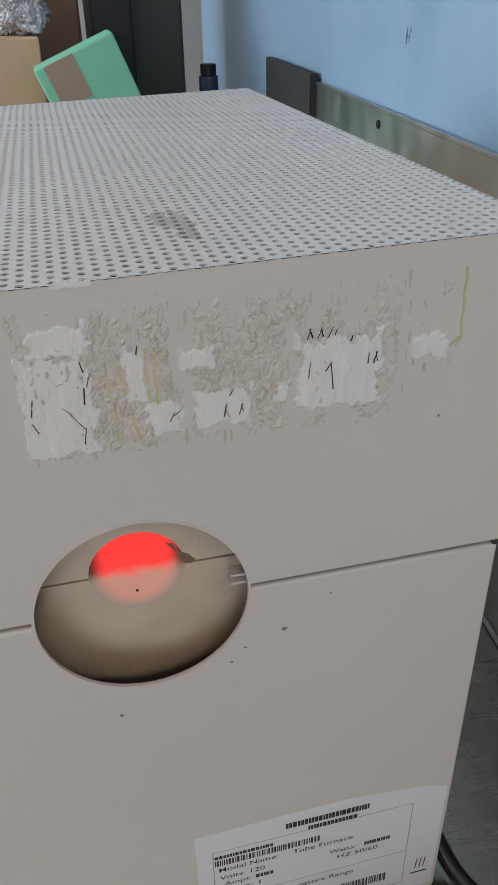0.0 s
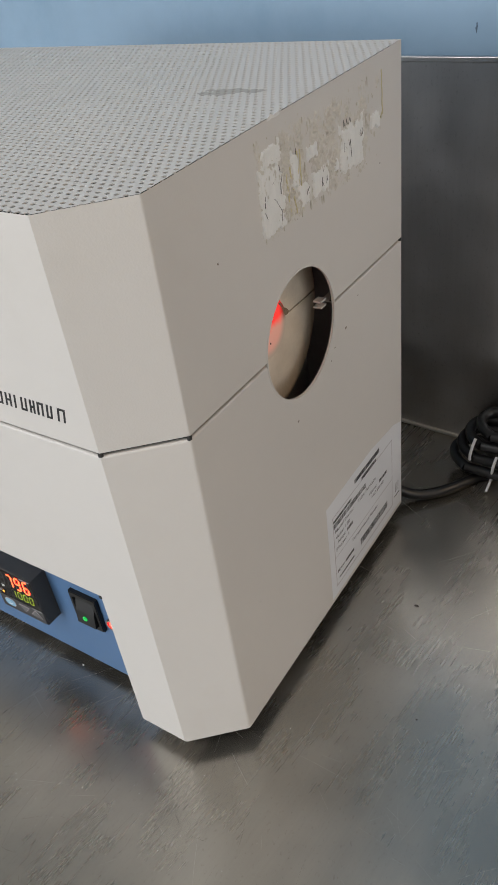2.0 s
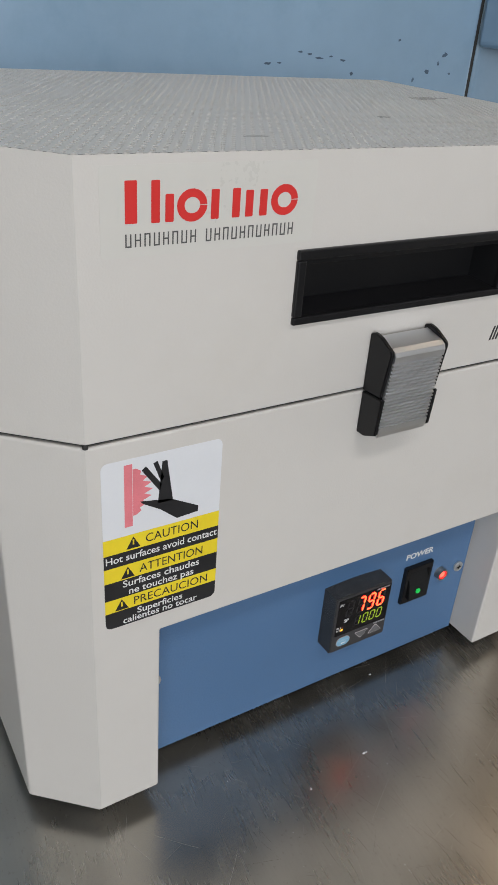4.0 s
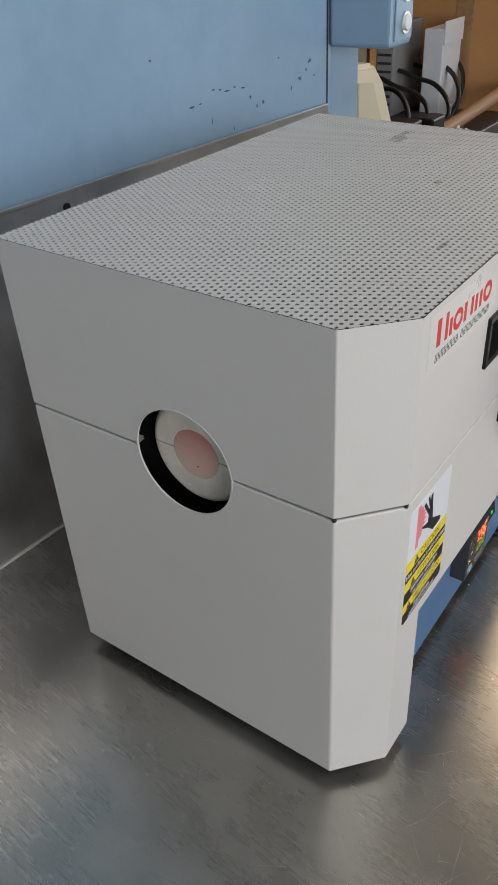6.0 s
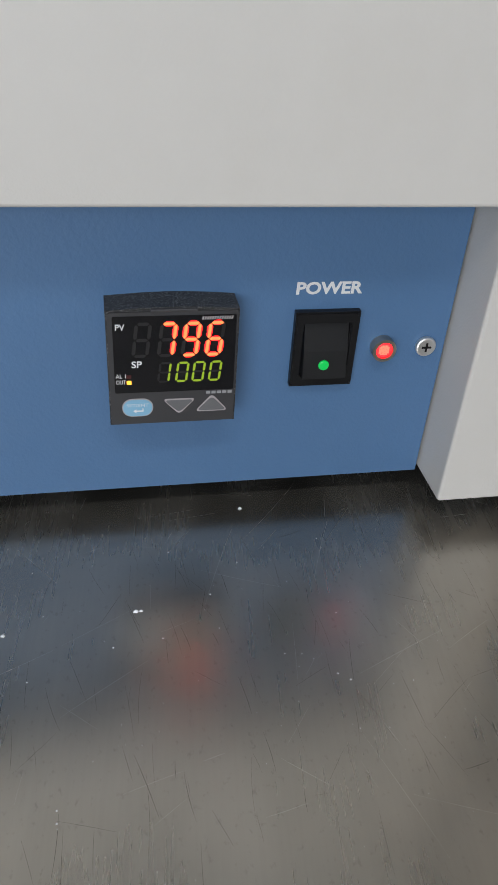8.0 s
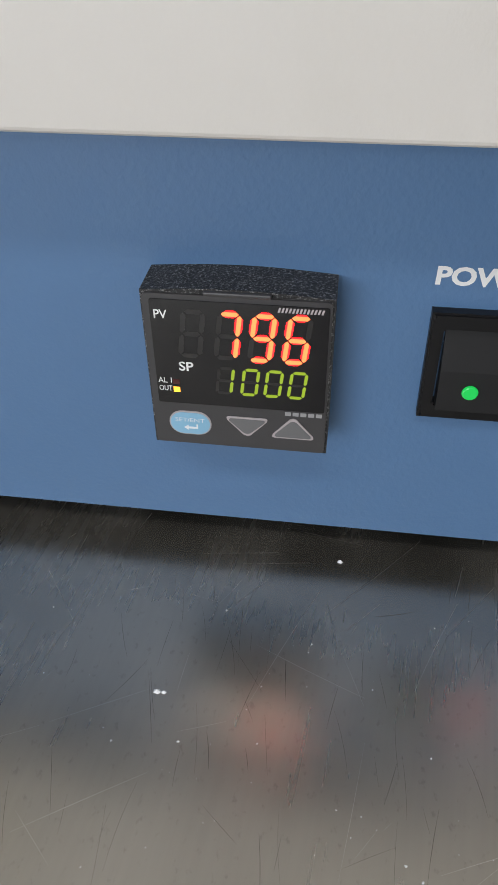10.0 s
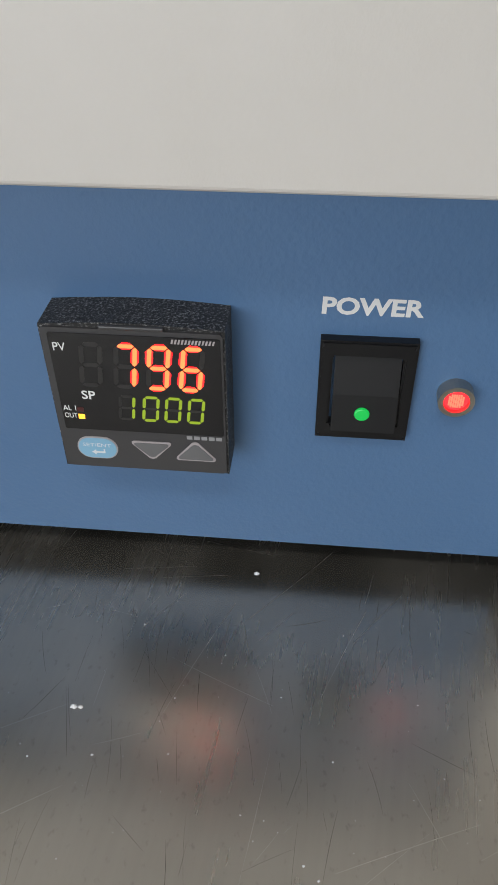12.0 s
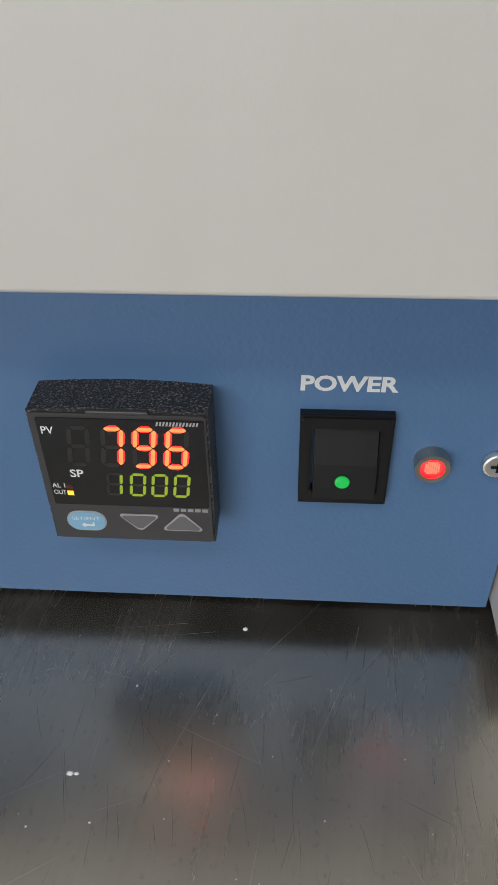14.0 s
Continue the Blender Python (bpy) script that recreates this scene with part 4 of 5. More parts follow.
for i, w in enumerate((0.0052, 0.0028, 0.0068, 0.0068, 0.0066, 0.0060, 0.0068, 0.0068, 0.0050, 0.0066, 0.0054, 0.0068, 0.0060, 0.0016, 0.0086)):
    for f in ((0.1,) if i in (1, 8) else () if i == 13 else (0.08, 0.56)):
        a = x + w * f
        join_bm(bars, prism([(a, 0.2849), (a + 0.0014, 0.2849), (a + 0.0014 + sh, 0.2936), (a + sh, 0.2936)], 0.0001, front(0)))
    if w > 0.0052:
        z = (0.2849, 0.2885, 0.2922)[i % 3]
        k = (z - 0.2849) / 0.0087 * sh
        join_bm(bars, prism([(x + w * 0.08 + 0.0015 + k, z), (x + w * 0.56 + 0.0002 + k, z), (x + w * 0.56 + 0.0002 + k, z + 0.0014), (x + w * 0.08 + 0.0015 + k, z + 0.0014)], 0.0001, front(0)))
    x += w
tagged(part("model_mark_bar", bars, BLACK_INK, furnace), "row of slanted black bars of the model mark", kind="stuff")

# caution label
lab = part("caution_label", prism(rect(-0.1653, -0.1010, 0.1580, 0.2590, 0.0035), 0.00015, front(0)), LABEL_WHITE, furnace, "yellow, black and white hot surface caution label")
zz, x0, x1 = 0.2155, -0.1653, -0.1010
for h, mt in ((0.0095, YELLOW_INK), (0.0083, BLACK_INK), (0.0092, YELLOW_INK), (0.0113, BLACK_INK), (0.0085, YELLOW_INK), (0.0105, BLACK_INK)):
    r = rect(x0, x1, zz - h, zz)
    if zz - h < 0.160:
        r = rect(x0, x1, 0.158, zz, 0.0034)
        r = [p for p in r if p[1] < 0.163] + [(x1, zz), (x0, zz)]
        r = [(x0, zz)] + [(x0 + 0.0034 - 0.0034 * math.cos(radians(a)), 0.158 + 0.0034 - 0.0034 * math.sin(radians(a))) for a in (0, 30, 60, 90)] + [(x1 - 0.0034 + 0.0034 * math.sin(radians(a)), 0.158 + 0.0034 - 0.0034 * math.cos(radians(a))) for a in (0, 30, 60, 90)] + [(x1, zz)]
    part("stripe", prism(r, 0.00008, front(-0.00015)), mt, lab)
    zz -= h
LY = -0.00024
for words, x, z, h, w, mt in (("CAUTION", -0.1427, 0.2084, 0.0051, 0.0294, BLACK_INK), ("Hot surfaces avoid contact", -0.1642, 0.2004, 0.0042, 0.0624, WHITE_INK), ("ATTENTION", -0.1462, 0.1905, 0.0051, 0.0362, BLACK_INK),
                              ("Surfaces chaudes", -0.1555, 0.1836, 0.0042, 0.0438, WHITE_INK), ("ne touchez pas", -0.1522, 0.1783, 0.0042, 0.0373, WHITE_INK), ("PRECAUCION", -0.1494, 0.1703, 0.0051, 0.0431, BLACK_INK),
                              ("Superficies", -0.1476, 0.1636, 0.0040, 0.0263, WHITE_INK), ("calientes no tocar", -0.1556, 0.1593, 0.0040, 0.0434, WHITE_INK)):
    writing("lettering", words, on_front(x, z, LY), h, w, mt, lab, bold=0.012 if mt is WHITE_INK else 0.0)
for x, z in ((-0.1494, 0.2108), (-0.1526, 0.1930), (-0.1562, 0.1730)):
    part("warning_triangle", prism([(x - 0.0038, z - 0.0038), (x + 0.0038, z - 0.0038), (x, z + 0.0032)], 0.00006, front(LY + 0.00001)), BLACK_INK, lab)
    part("warning_stroke", prism(rect(x - 0.0004, x + 0.0004, z - 0.0016, z + 0.0014), 0.00006, front(LY - 0.00005)), YELLOW_INK, lab)
part("hot_surface_bar", prism(rect(-0.1538, -0.1496, 0.2205, 0.2560), 0.00006, front(-0.00015)), PINK_INK, lab)
pts = [(-0.1494, 0.2265)]
for i in range(15):
    z = 0.2265 + 0.0265 * i / 14
    pts.append((-0.1494 + (0.0100 if i % 2 else 0.0055) * math.sin(math.pi * (i + 1) / 16) + 0.0006, z))
pts.append((-0.1494, 0.2530))
part("heat_burst", prism(pts, 0.00006, front(-0.00015)), PINK_INK, lab)
for poly in ([(-0.1458, 0.2338), (-0.1345, 0.2318), (-0.1286, 0.2306), (-0.1136, 0.2224), (-0.1136, 0.2190), (-0.1256, 0.2181), (-0.1350, 0.2262), (-0.1440, 0.2318)],
             [(-0.1362, 0.2300), (-0.1280, 0.2300), (-0.1314, 0.2538), (-0.1340, 0.2538)],
             [(-0.1345, 0.2420), (-0.1330, 0.2448), (-0.1366, 0.2546), (-0.1388, 0.2538)],
             [(-0.1352, 0.2370), (-0.1342, 0.2410), (-0.1426, 0.2530), (-0.1448, 0.2512)]):
    part("pictogram_shape", prism(poly, 0.00006, front(-0.00021)), BLACK_INK, lab)

# rating label on the end
rl = part("rating_label", prism([(0.158, 0.019), (0.2925, 0.019), (0.2925, 0.108), (0.278, 0.1135), (0.235, 0.118), (0.200, 0.1175), (0.158, 0.116)], 0.00012, side(XR)), LABEL_WHITE, furnace, "white printed rating label with worn film edge")
LX = XR + 0.00012
bm = bmesh.new()
for y0, y1, z0, z1 in ((0.166, 0.274, 0.0275, 0.0281), (0.166, 0.274, 0.1005, 0.1010), (0.166, 0.1666, 0.0281, 0.1005), (0.2734, 0.274, 0.0281, 0.1005), (0.166, 0.274, 0.058, 0.0585)):
    join_bm(bm, prism(rect(y0, y1, z0, z1), 0.00005, side(LX)))
part("label_frame", bm, GREY_INK, rl)
for words, y, z, h, w in (("Model Name:", 0.1690, 0.0830, 0.0035, 0.0310), ("Tube Furnace", 0.2080, 0.0830, 0.0035, 0.0330), ("Volts: 120", 0.1690, 0.0760, 0.0035, 0.0240), ("Amps:", 0.1715, 0.0700, 0.0035, 0.0140), ("Phase: 1", 0.1690, 0.0638, 0.0035, 0.0215),
                          ("Watts:", 0.2280, 0.0740, 0.0033, 0.0150), ("HZ 50/60", 0.2330, 0.0680, 0.0033, 0.0230), ("Temperature Range", 0.1950, 0.0510, 0.0033, 0.0480), ("MAX:", 0.1690, 0.0400, 0.0033, 0.0115)):
    writing("lettering", words, on_side(LX, y, z), h, w, BLACK_INK, rl, bold=0.004)
bm = bmesh.new()
random.seed(11)
for y0, y1, z, h in ((0.204, 0.249, 0.1060, 0.0042), (0.216, 0.241, 0.1005, 0.0034), (0.167, 0.196, 0.0945, 0.0025), (0.188, 0.196, 0.0700, 0.003), (0.248, 0.262, 0.0740, 0.003), (0.183, 0.196, 0.0400, 0.0028), (0.171, 0.196, 0.0325, 0.002)):
    y = y0
    while y < y1:
        w = random.uniform(0.0012, 0.0026)
        join_bm(bm, prism(rect(y, y + w * 0.8, z, z + h), 0.00005, side(LX)))
        y += w
for y0, y1, z, h in ((0.167, 0.222, 0.0885, 0.0048), (0.210, 0.262, 0.0345, 0.0072)):
    y = y0
    while y < y1:
        w = random.uniform(0.0004, 0.0013)
        join_bm(bm, prism(rect(y, y + w, z, z + h), 0.00005, side(LX)))
        y += w + random.uniform(0.0003, 0.0008)
join_bm(bm, prism(rect(0.2785, 0.2885, 0.0330, 0.0342), 0.00005, side(LX)))
for y in (0.2805, 0.2830, 0.2855):
    join_bm(bm, prism([(y, 0.0375), (y + 0.0006, 0.0375), (y + 0.0012, 0.0470), (y + 0.0006, 0.0470)], 0.00005, side(LX)))
tagged(part("printed_bar", bm, BLACK_INK, rl), "small print on the label", kind="stuff")


RS = lambda x: (lambda u, v, w: Vector((x + w, u + 0.0035, v)))
# torn paper and dried glue left by an old label
def torn(y0, y1, z0, z1, seed, jag=0.0012, n=44):
    rnd = random.Random(seed)
    pts = []
    for i in range(n):
        f = i / n * 4
        k, g = int(f), f - int(f)
        c = [(y0, z0), (y1, z0), (y1, z1), (y0, z1), (y0, z0)]
        p = (c[k][0] + (c[k + 1][0] - c[k][0]) * g, c[k][1] + (c[k + 1][1] - c[k][1]) * g)
        j = jag * (1.8 if k == 2 else 0.6)
        pts.append((p[0] + rnd.uniform(-j, j), p[1] + rnd.uniform(-j, j)))
    return pts


def star_sorted(pts):
    cy, cz = sum(p[0] for p in pts) / len(pts), sum(p[1] for p in pts) / len(pts)
    return sorted(pts, key=lambda p: math.atan2(p[1] - cz, p[0] - cy))


glue = bmesh.new()
rnd = random.Random(3)
for i in range(240):
    y = rnd.uniform(0.113, 0.243) if rnd.random() < 0.92 else rnd.uniform(0.243, 0.262)
    z = rnd.uniform(0.346, 0.391)
    if rnd.random() < 0.3:
        z = rnd.uniform(0.338, 0.352)
    if z > 0.382 and rnd.random() < 0.5:
        continue
    w, h = rnd.uniform(0.0002, 0.0007), rnd.uniform(0.0006, 0.0060) * (1.0 if rnd.random() < 0.6 else 0.35)
    k = 7
    pts = [(y + w * math.cos(2 * math.pi * a / k) * rnd.uniform(0.6, 1.3), z + h * 0.5 * math.sin(2 * math.pi * a / k) * rnd.uniform(0.8, 1.2)) for a in range(k)]
    join_bm(glue, prism(pts, rnd.uniform(0.0001, 0.00045), RS(XR)))
part("glue_residue", glue, GLUE, furnace, "rough dried glue residue on scraped paint")
film = bmesh.new()
NY, NZ = 190, 74
grid = []
for i in range(NY + 1):
    row = []
    for j in range(NZ + 1):
        y, z = 0.1115 + 0.152 * i / NY, 0.3365 + 0.0555 * j / NZ
        edge = min(1, (y - 0.1115) / 0.006, (0.2635 - y) / 0.006, (z - 0.3365) / 0.006, (0.392 - z) / 0.010)
        patch = noise.noise(Vector((y * 75, z * 45, 1.3))) * 0.9 + 0.50 + 0.3 * noise.noise(Vector((y * 260, z * 30, 8.3))) - (0.5 if y > 0.238 else 0)
        ridge = abs(noise.noise(Vector((y * 460, z * 260, 4.1)))) * 1.2 + 0.7 * abs(noise.noise(Vector((y * 1500, z * 1100, 7.7))))
        hgt = (ridge - 0.17) * 0.0021 * max(0, min(1, edge + 0.35 * noise.noise(Vector((y * 300, z * 300, 0))))) * max(0, min(1, patch * 2.6 - 0.30)) - 0.00012
        row.append(film.verts.new((XR - 0.0001 + hgt, y + 0.0035, z)))
    grid.append(row)
for i in range(NY):
    for j in range(NZ):
        film.faces.new((grid[i][j], grid[i + 1][j], grid[i + 1][j + 1], grid[i][j + 1]))
part("glue_film", film, mat("glue_film", (0.585, 0.555, 0.505), 0.5, vary=0.14, scale=45, bump=1.0, bscale=420, stain=(0.30, 0.26, 0.20), stain_amount=0.45, stain_scale=150), furnace, "bumpy dried glue left on the paint")
for k, (a, b, c, d) in enumerate(((0.1135, 0.1365, 0.3400, 0.3760), (0.2030, 0.2325, 0.3445, 0.3715), (0.1460, 0.1530, 0.3560, 0.3755), (0.1520, 0.1640, 0.3430, 0.3550), (0.1680, 0.1870, 0.3430, 0.3570), (0.1640, 0.1750, 0.3650, 0.3720), (0.2430, 0.2565, 0.3590, 0.3680), (0.118, 0.136, 0.374, 0.384), (0.195, 0.199, 0.350, 0.358))):
    bm = bmesh.new()
    m = 0.0022
    gy, gz = max(10, int((b - a + 2 * m) / 0.00055)), max(10, int((d - c + 2 * m) / 0.0007))
    rows = []
    big = k < 2
    for i in range(gy + 1):
        row = []
        for j in range(gz + 1):
            y, z = a - m + (b - a + 2 * m) * i / gy, c - m + (d - c + 2 * m) * j / gz
            e = min(y - a, b - y, z - c, (d - z) * (0.7 if big else 1))
            e += 0.0026 * noise.noise(Vector((y * 210, z * 210, k))) + 0.0012 * noise.noise(Vector((y * 520, z * 520, k))) + 0.0005 * noise.noise(Vector((y * 1300, z * 900, k + 9)))
            if big and z > c + (d - c) * 0.55:
                e -= 0.0035 * max(0, noise.noise(Vector((y * 300, z * 160, 5 + k))) + 0.1)
            h = max(-0.0004, min(0.0009, e * 0.9)) + 0.00009 * math.sin(y * 1500 + 2 * noise.noise(Vector((y * 90, z * 90, 0)))) + 0.0006 * max(0, noise.noise(Vector((y * 800, z * 260, 2 + k))) - 0.1)
            row.append(bm.verts.new((XR + h, y + 0.0035, z)))
        rows.append(row)
    for i in range(gy):
        for j in range(gz):
            bm.faces.new((rows[i][j], rows[i + 1][j], rows[i + 1][j + 1], rows[i][j + 1]))
    part("paper_scrap", bm, PAPER, furnace, "torn white paper scrap with frayed edges")
ink = bmesh.new()
rnd = random.Random(8)
for y, z, a, L in ((0.2055, 0.3712, 0.3, 0.004), (0.2072, 0.3716, -0.3, 0.0035), (0.2090, 0.3712, 0.4, 0.004), (0.2108, 0.3716, -0.2, 0.003), (0.2125, 0.3712, 0.5, 0.004), (0.2150, 0.3716, 0.2, 0.002), (0.2205, 0.3690, 0.3, 0.002),
                   (0.2062, 0.3570, 0.1, 0.006), (0.2120, 0.3590, 0.6, 0.004), (0.2150, 0.3520, -0.1, 0.010), (0.2270, 0.3600, 0.1, 0.004), (0.2290, 0.3600, 0.3, 0.0045), (0.2305, 0.3605, -0.2, 0.004),
                   (0.1770, 0.3470, 0.2, 0.0050), (0.1790, 0.3465, -0.4, 0.0035), (0.1822, 0.3470, 0.3, 0.0045), (0.1838, 0.3480, -0.3, 0.0030), (0.1790, 0.3545, 0.6, 0.0030), (0.1590, 0.3480, 0.5, 0.004), (0.1605, 0.3500, 0.9, 0.003),
                   (0.1310, 0.3440, 0.2, 0.006), (0.1318, 0.3495, -0.6, 0.007), (0.1285, 0.3550, -0.8, 0.004), (0.1325, 0.3580, 0.1, 0.006), (0.1340, 0.3640, 0.3, 0.005), (0.1335, 0.3690, -0.2, 0.004), (0.1245, 0.3655, 1.3, 0.003), (0.1160, 0.3560, 0.2, 0.006), (0.1175, 0.3500, -0.4, 0.004), (0.1500, 0.3730, 0.2, 0.003)):
    dy, dz = math.sin(a) * L, math.cos(a) * L
    w = rnd.uniform(0.0003, 0.0006)
    join_bm(ink, prism([(y, z), (y + w, z), (y + w * 0.7 + dy, z + dz), (y + dy, z + dz)], 0.0001, RS(XR + 0.00105)))
tagged(part("pen_stroke", ink, BLACK_INK, furnace), "faded pen strokes on the torn paper", kind="stuff")
for y0, z0, y1, z1 in ((0.1400, 0.3730, 0.1425, 0.3420), (0.1440, 0.3720, 0.1490, 0.3415), (0.1560, 0.3740, 0.1555, 0.3420), (0.1530, 0.3740, 0.1530, 0.3560), (0.2605, 0.3900, 0.2612, 0.3640), (0.2580, 0.3625, 0.2605, 0.3655)):
    yg = bmesh.new()
    k = 9
    for i in range(k):
        f, g = i / k, (i + 1) / k
        a = (y0 + (y1 - y0) * f + math.sin(i * 1.7) * 0.0003, z0 + (z1 - z0) * f)
        b = (y0 + (y1 - y0) * g + math.sin(i * 1.7 + 1.7) * 0.0003, z0 + (z1 - z0) * g)
        join_bm(yg, prism([(a[0] - 0.0004, a[1]), (a[0] + 0.0004, a[1]), (b[0] + 0.0004, b[1]), (b[0] - 0.0004, b[1])], 0.0004, RS(XR)))
    part("glue_ridge", yg, YELLOW_GLUE, furnace, "yellowed ridge of dried glue")
CHIP = mat("chipped_paint", (0.20, 0.17, 0.14), 0.7)
for y, z, r in ((0.2025, 0.2440, 0.0016), (0.222, 0.2590, 0.0007), (0.186, 0.2380, 0.0009), (0.180, 0.2310, 0.0008), (0.133, 0.2130, 0.0012), (0.065, 0.112, 0.0006), (0.075, 0.345, 0.001), (0.26, 0.335, 0.0008)):
    part("paint_chip", prism([(y - 0.0035 + r * math.cos(a) * (0.7 + 0.4 * math.sin(a * 3 + y * 900)), z + r * 0.7 * math.sin(a)) for a in [i * math.pi / 5 for i in range(10)]], 0.00006, RS(XR)), CHIP, furnace)
white = bmesh.new()
join_bm(white, prism(star_sorted(torn(0.1275, 0.1395, 0.3960, 0.3975, 91, 0.0006, 24)), 0.0003, RS(XR)))
part("paint_spill", white, PAPER, furnace)

# ---- cable coil behind the furnace ----
coil = thing("power_cable", "coiled black rubber power cable tied with white straps", "cable")
rnd = random.Random(21)
for k, (x0, x1, yf, yb, z) in enumerate(((0.230, 0.45, 0.366, 0.406, 0.0175), (0.236, 0.43, 0.368, 0.410, 0.0285), (0.242, 0.44, 0.374, 0.412, 0.0395), (0.252, 0.43, 0.378, 0.412, 0.0510))):
    pts = []
    r = (yb - yf) / 2
    for i in range(6):
        f = i / 5
        pts.append((x0 + r + (x1 - x0 - 2 * r) * f, yf + rnd.uniform(-0.003, 0.003) - 0.02 * f * (k < 2), z + rnd.uniform(-0.002, 0.003) * (k > 0)))
    pts += [(x1, yf + r * 0.4 - 0.02, z), (x1, yb - r * 0.4 - 0.015, z + 0.002)]
    for i in range(6):
        f = 1 - i / 5
        pts.append((x0 + r + (x1 - x0 - 2 * r) * f, yb + rnd.uniform(-0.003, 0.001) - 0.016 * f, z + 0.004 + rnd.uniform(0, 0.003)))
    pts += [(x0, yb - r * 0.3, z + 0.004), (x0, yf + r * 0.4, z + 0.002), pts[0]]
    tube("cable_loop", pts, 0.0050, CABLE, coil)
tube("cable_lead", [(0.190, 0.303, 0.030), (0.196, 0.306, 0.024), (0.206, 0.310, 0.012), (0.222, 0.318, 0.0060), (0.238, 0.332, 0.0060), (0.250, 0.348, 0.0060), (0.258, 0.362, 0.0060), (0.268, 0.376, 0.0060), (0.30, 0.384, 0.0060), (0.35, 0.390, 0.0065), (0.42, 0.388, 0.0080)], 0.0052, CABLE, coil)
tube("tie_strap", [(0.276, 0.3640, 0.010), (0.276, 0.3600, 0.014), (0.2765, 0.3590, 0.022), (0.277, 0.361, 0.030), (0.278, 0.366, 0.036)], 0.0014, LABEL_WHITE, coil, "white plastic tie strap")
tube("tie_strap", [(0.254, 0.3625, 0.028), (0.254, 0.3600, 0.034), (0.255, 0.3640, 0.043), (0.256, 0.370, 0.048)], 0.0014, LABEL_WHITE, coil, "white plastic tie strap")
tube("tie_tail", [(0.276, 0.3610, 0.013), (0.2755, 0.358, 0.010), (0.275, 0.355, 0.006), (0.2745, 0.353, 0.003)], 0.0013, LABEL_WHITE, coil)

# ---- grey case at the bench end, with an adapter on it ----
case = thing("grey_instrument_case", "flat grey metal instrument case with printed sloping side", "instrument", at=(0, 0, 0))
TILT = Matrix.Translation((0.392, 0.17, 0)) @ Matrix.Rotation(radians(-6), 4, "Z")
cp = [(0.0, 0.028), (0.005, 0.026), (0.26, 0.026), (0.26, 0.066), (0.045, 0.066), (0.040, 0.064)]
bm = prism(cp, 0.204, lambda u, v, w: TILT @ Vector((u, -0.034 + w, v)))
bmesh.ops.bevel(bm, geom=bm.edges[:], offset=0.0015, segments=2, affect="EDGES")
part("case_body", bm, GREY_CASE, case)
part("base_plate", box(0.010, 0.25, -0.026, 0.162, 0.008, 0.0258, 0.001, 2, TILT), BLACK, case, "black recessed base")
for u, w in ((0.03, -0.01), (0.23, -0.01), (0.03, 0.14), (0.23, 0.14)):
    part("foot", disc(TILT @ Vector((u, w, 0)), 0.009, 0.009, "z", 16, 0.001), RUBBER, case)
slope = lambda u, v, w: TILT @ Vector((0.0025 + 0.04 * v - 0.0003 - w * 0.7, u, 0.0312 + 0.0362 * v + w * 0.7))
bm = bmesh.new()
for i in range(9):
    y = 0.125 - i * 0.0088
    join_bm(bm, prism([(y, 0.72), (y - 0.0072, 0.72), (y - 0.0072, 0.86), (y, 0.86)], 0.0002, slope))
part("printed_heading_bar", bm, BLACK_INK, case)
for k in range(4):
    part("printed_line_bar", prism([(0.125, 0.58 - k * 0.12), (0.125 - (0.05, 0.04, 0.06, 0.035)[k], 0.58 - k * 0.12), (0.125 - (0.05, 0.04, 0.06, 0.035)[k], 0.61 - k * 0.12), (0.125, 0.61 - k * 0.12)], 0.0002, slope), GREY_INK, case)
adapter = thing("power_adapter", "black power adapter with white lead lying on the case", "power adapter")
part("adapter_body", box(0.046, 0.110, 0.078, 0.166, 0.0661, 0.112, 0.006, 3, TILT), BLACK, adapter)
part("plug", box(0.125, 0.09, -0.045, 0.005, 0.0661, 0.088, 0.004, 3, TILT), BLACK, adapter)
for v in (0.006, 0.018):
    part("plug_pin", box(0.034, 0.056, v - 0.003, v + 0.003, 0.075, 0.0775, 0.0006, 2, TILT), CHROME, adapter, "bright metal pin")
tube("white_lead", [TILT @ Vector(p) for p in ((0.060, 0.10, 0.115), (0.048, 0.12, 0.128), (0.040, 0.14, 0.136), (0.046, 0.160, 0.14), (0.07, 0.175, 0.13), (0.11, 0.18, 0.10), (0.12, 0.15, 0.07))], 0.0035, LABEL_WHITE, adapter, "white lead")
tube("black_lead", [TILT @ Vector(p) for p in ((0.09, 0.012, 0.08), (0.11, 0.01, 0.085), (0.14, 0.02, 0.08), (0.13, 0.04, 0.1), (0.15, 0.08, 0.11), (0.17, 0.05, 0.08), (0.20, 0.03, 0.0705))], 0.004, CABLE, adapter)

# ---- the dark side bench past the wall's end ----
cab = thing("black_cabinet", "black laboratory side cabinet crowded with equipment", "cabinet")
part("carcass", box(0.51, 2.1, 0.47, 1.6, -0.9, 0.155, 0.004), BLACK, cab)
part("worktop", box(0.505, 2.12, 0.455, 1.62, 0.1552, 0.18, 0.003), mat("black_worktop", (0.02, 0.02, 0.021), 0.35, vary=0.2, scale=8), cab)
hood = thing("cream_housing", "cream moulded plastic housing on the side cabinet", "plastic housing")
bm = prism([(0.620, 0.1802), (0.775, 0.1802), (0.775, 0.275), (0.735, 0.345), (0.705, 0.372), (0.620, 0.378)], 0.10, lambda u, v, w: Vector((u, 0.48 + w, v)))
bmesh.ops.bevel(bm, geom=bm.edges[:], offset=0.008, segments=3, affect="EDGES")
part("housing_shell", bm, CREAM, hood)
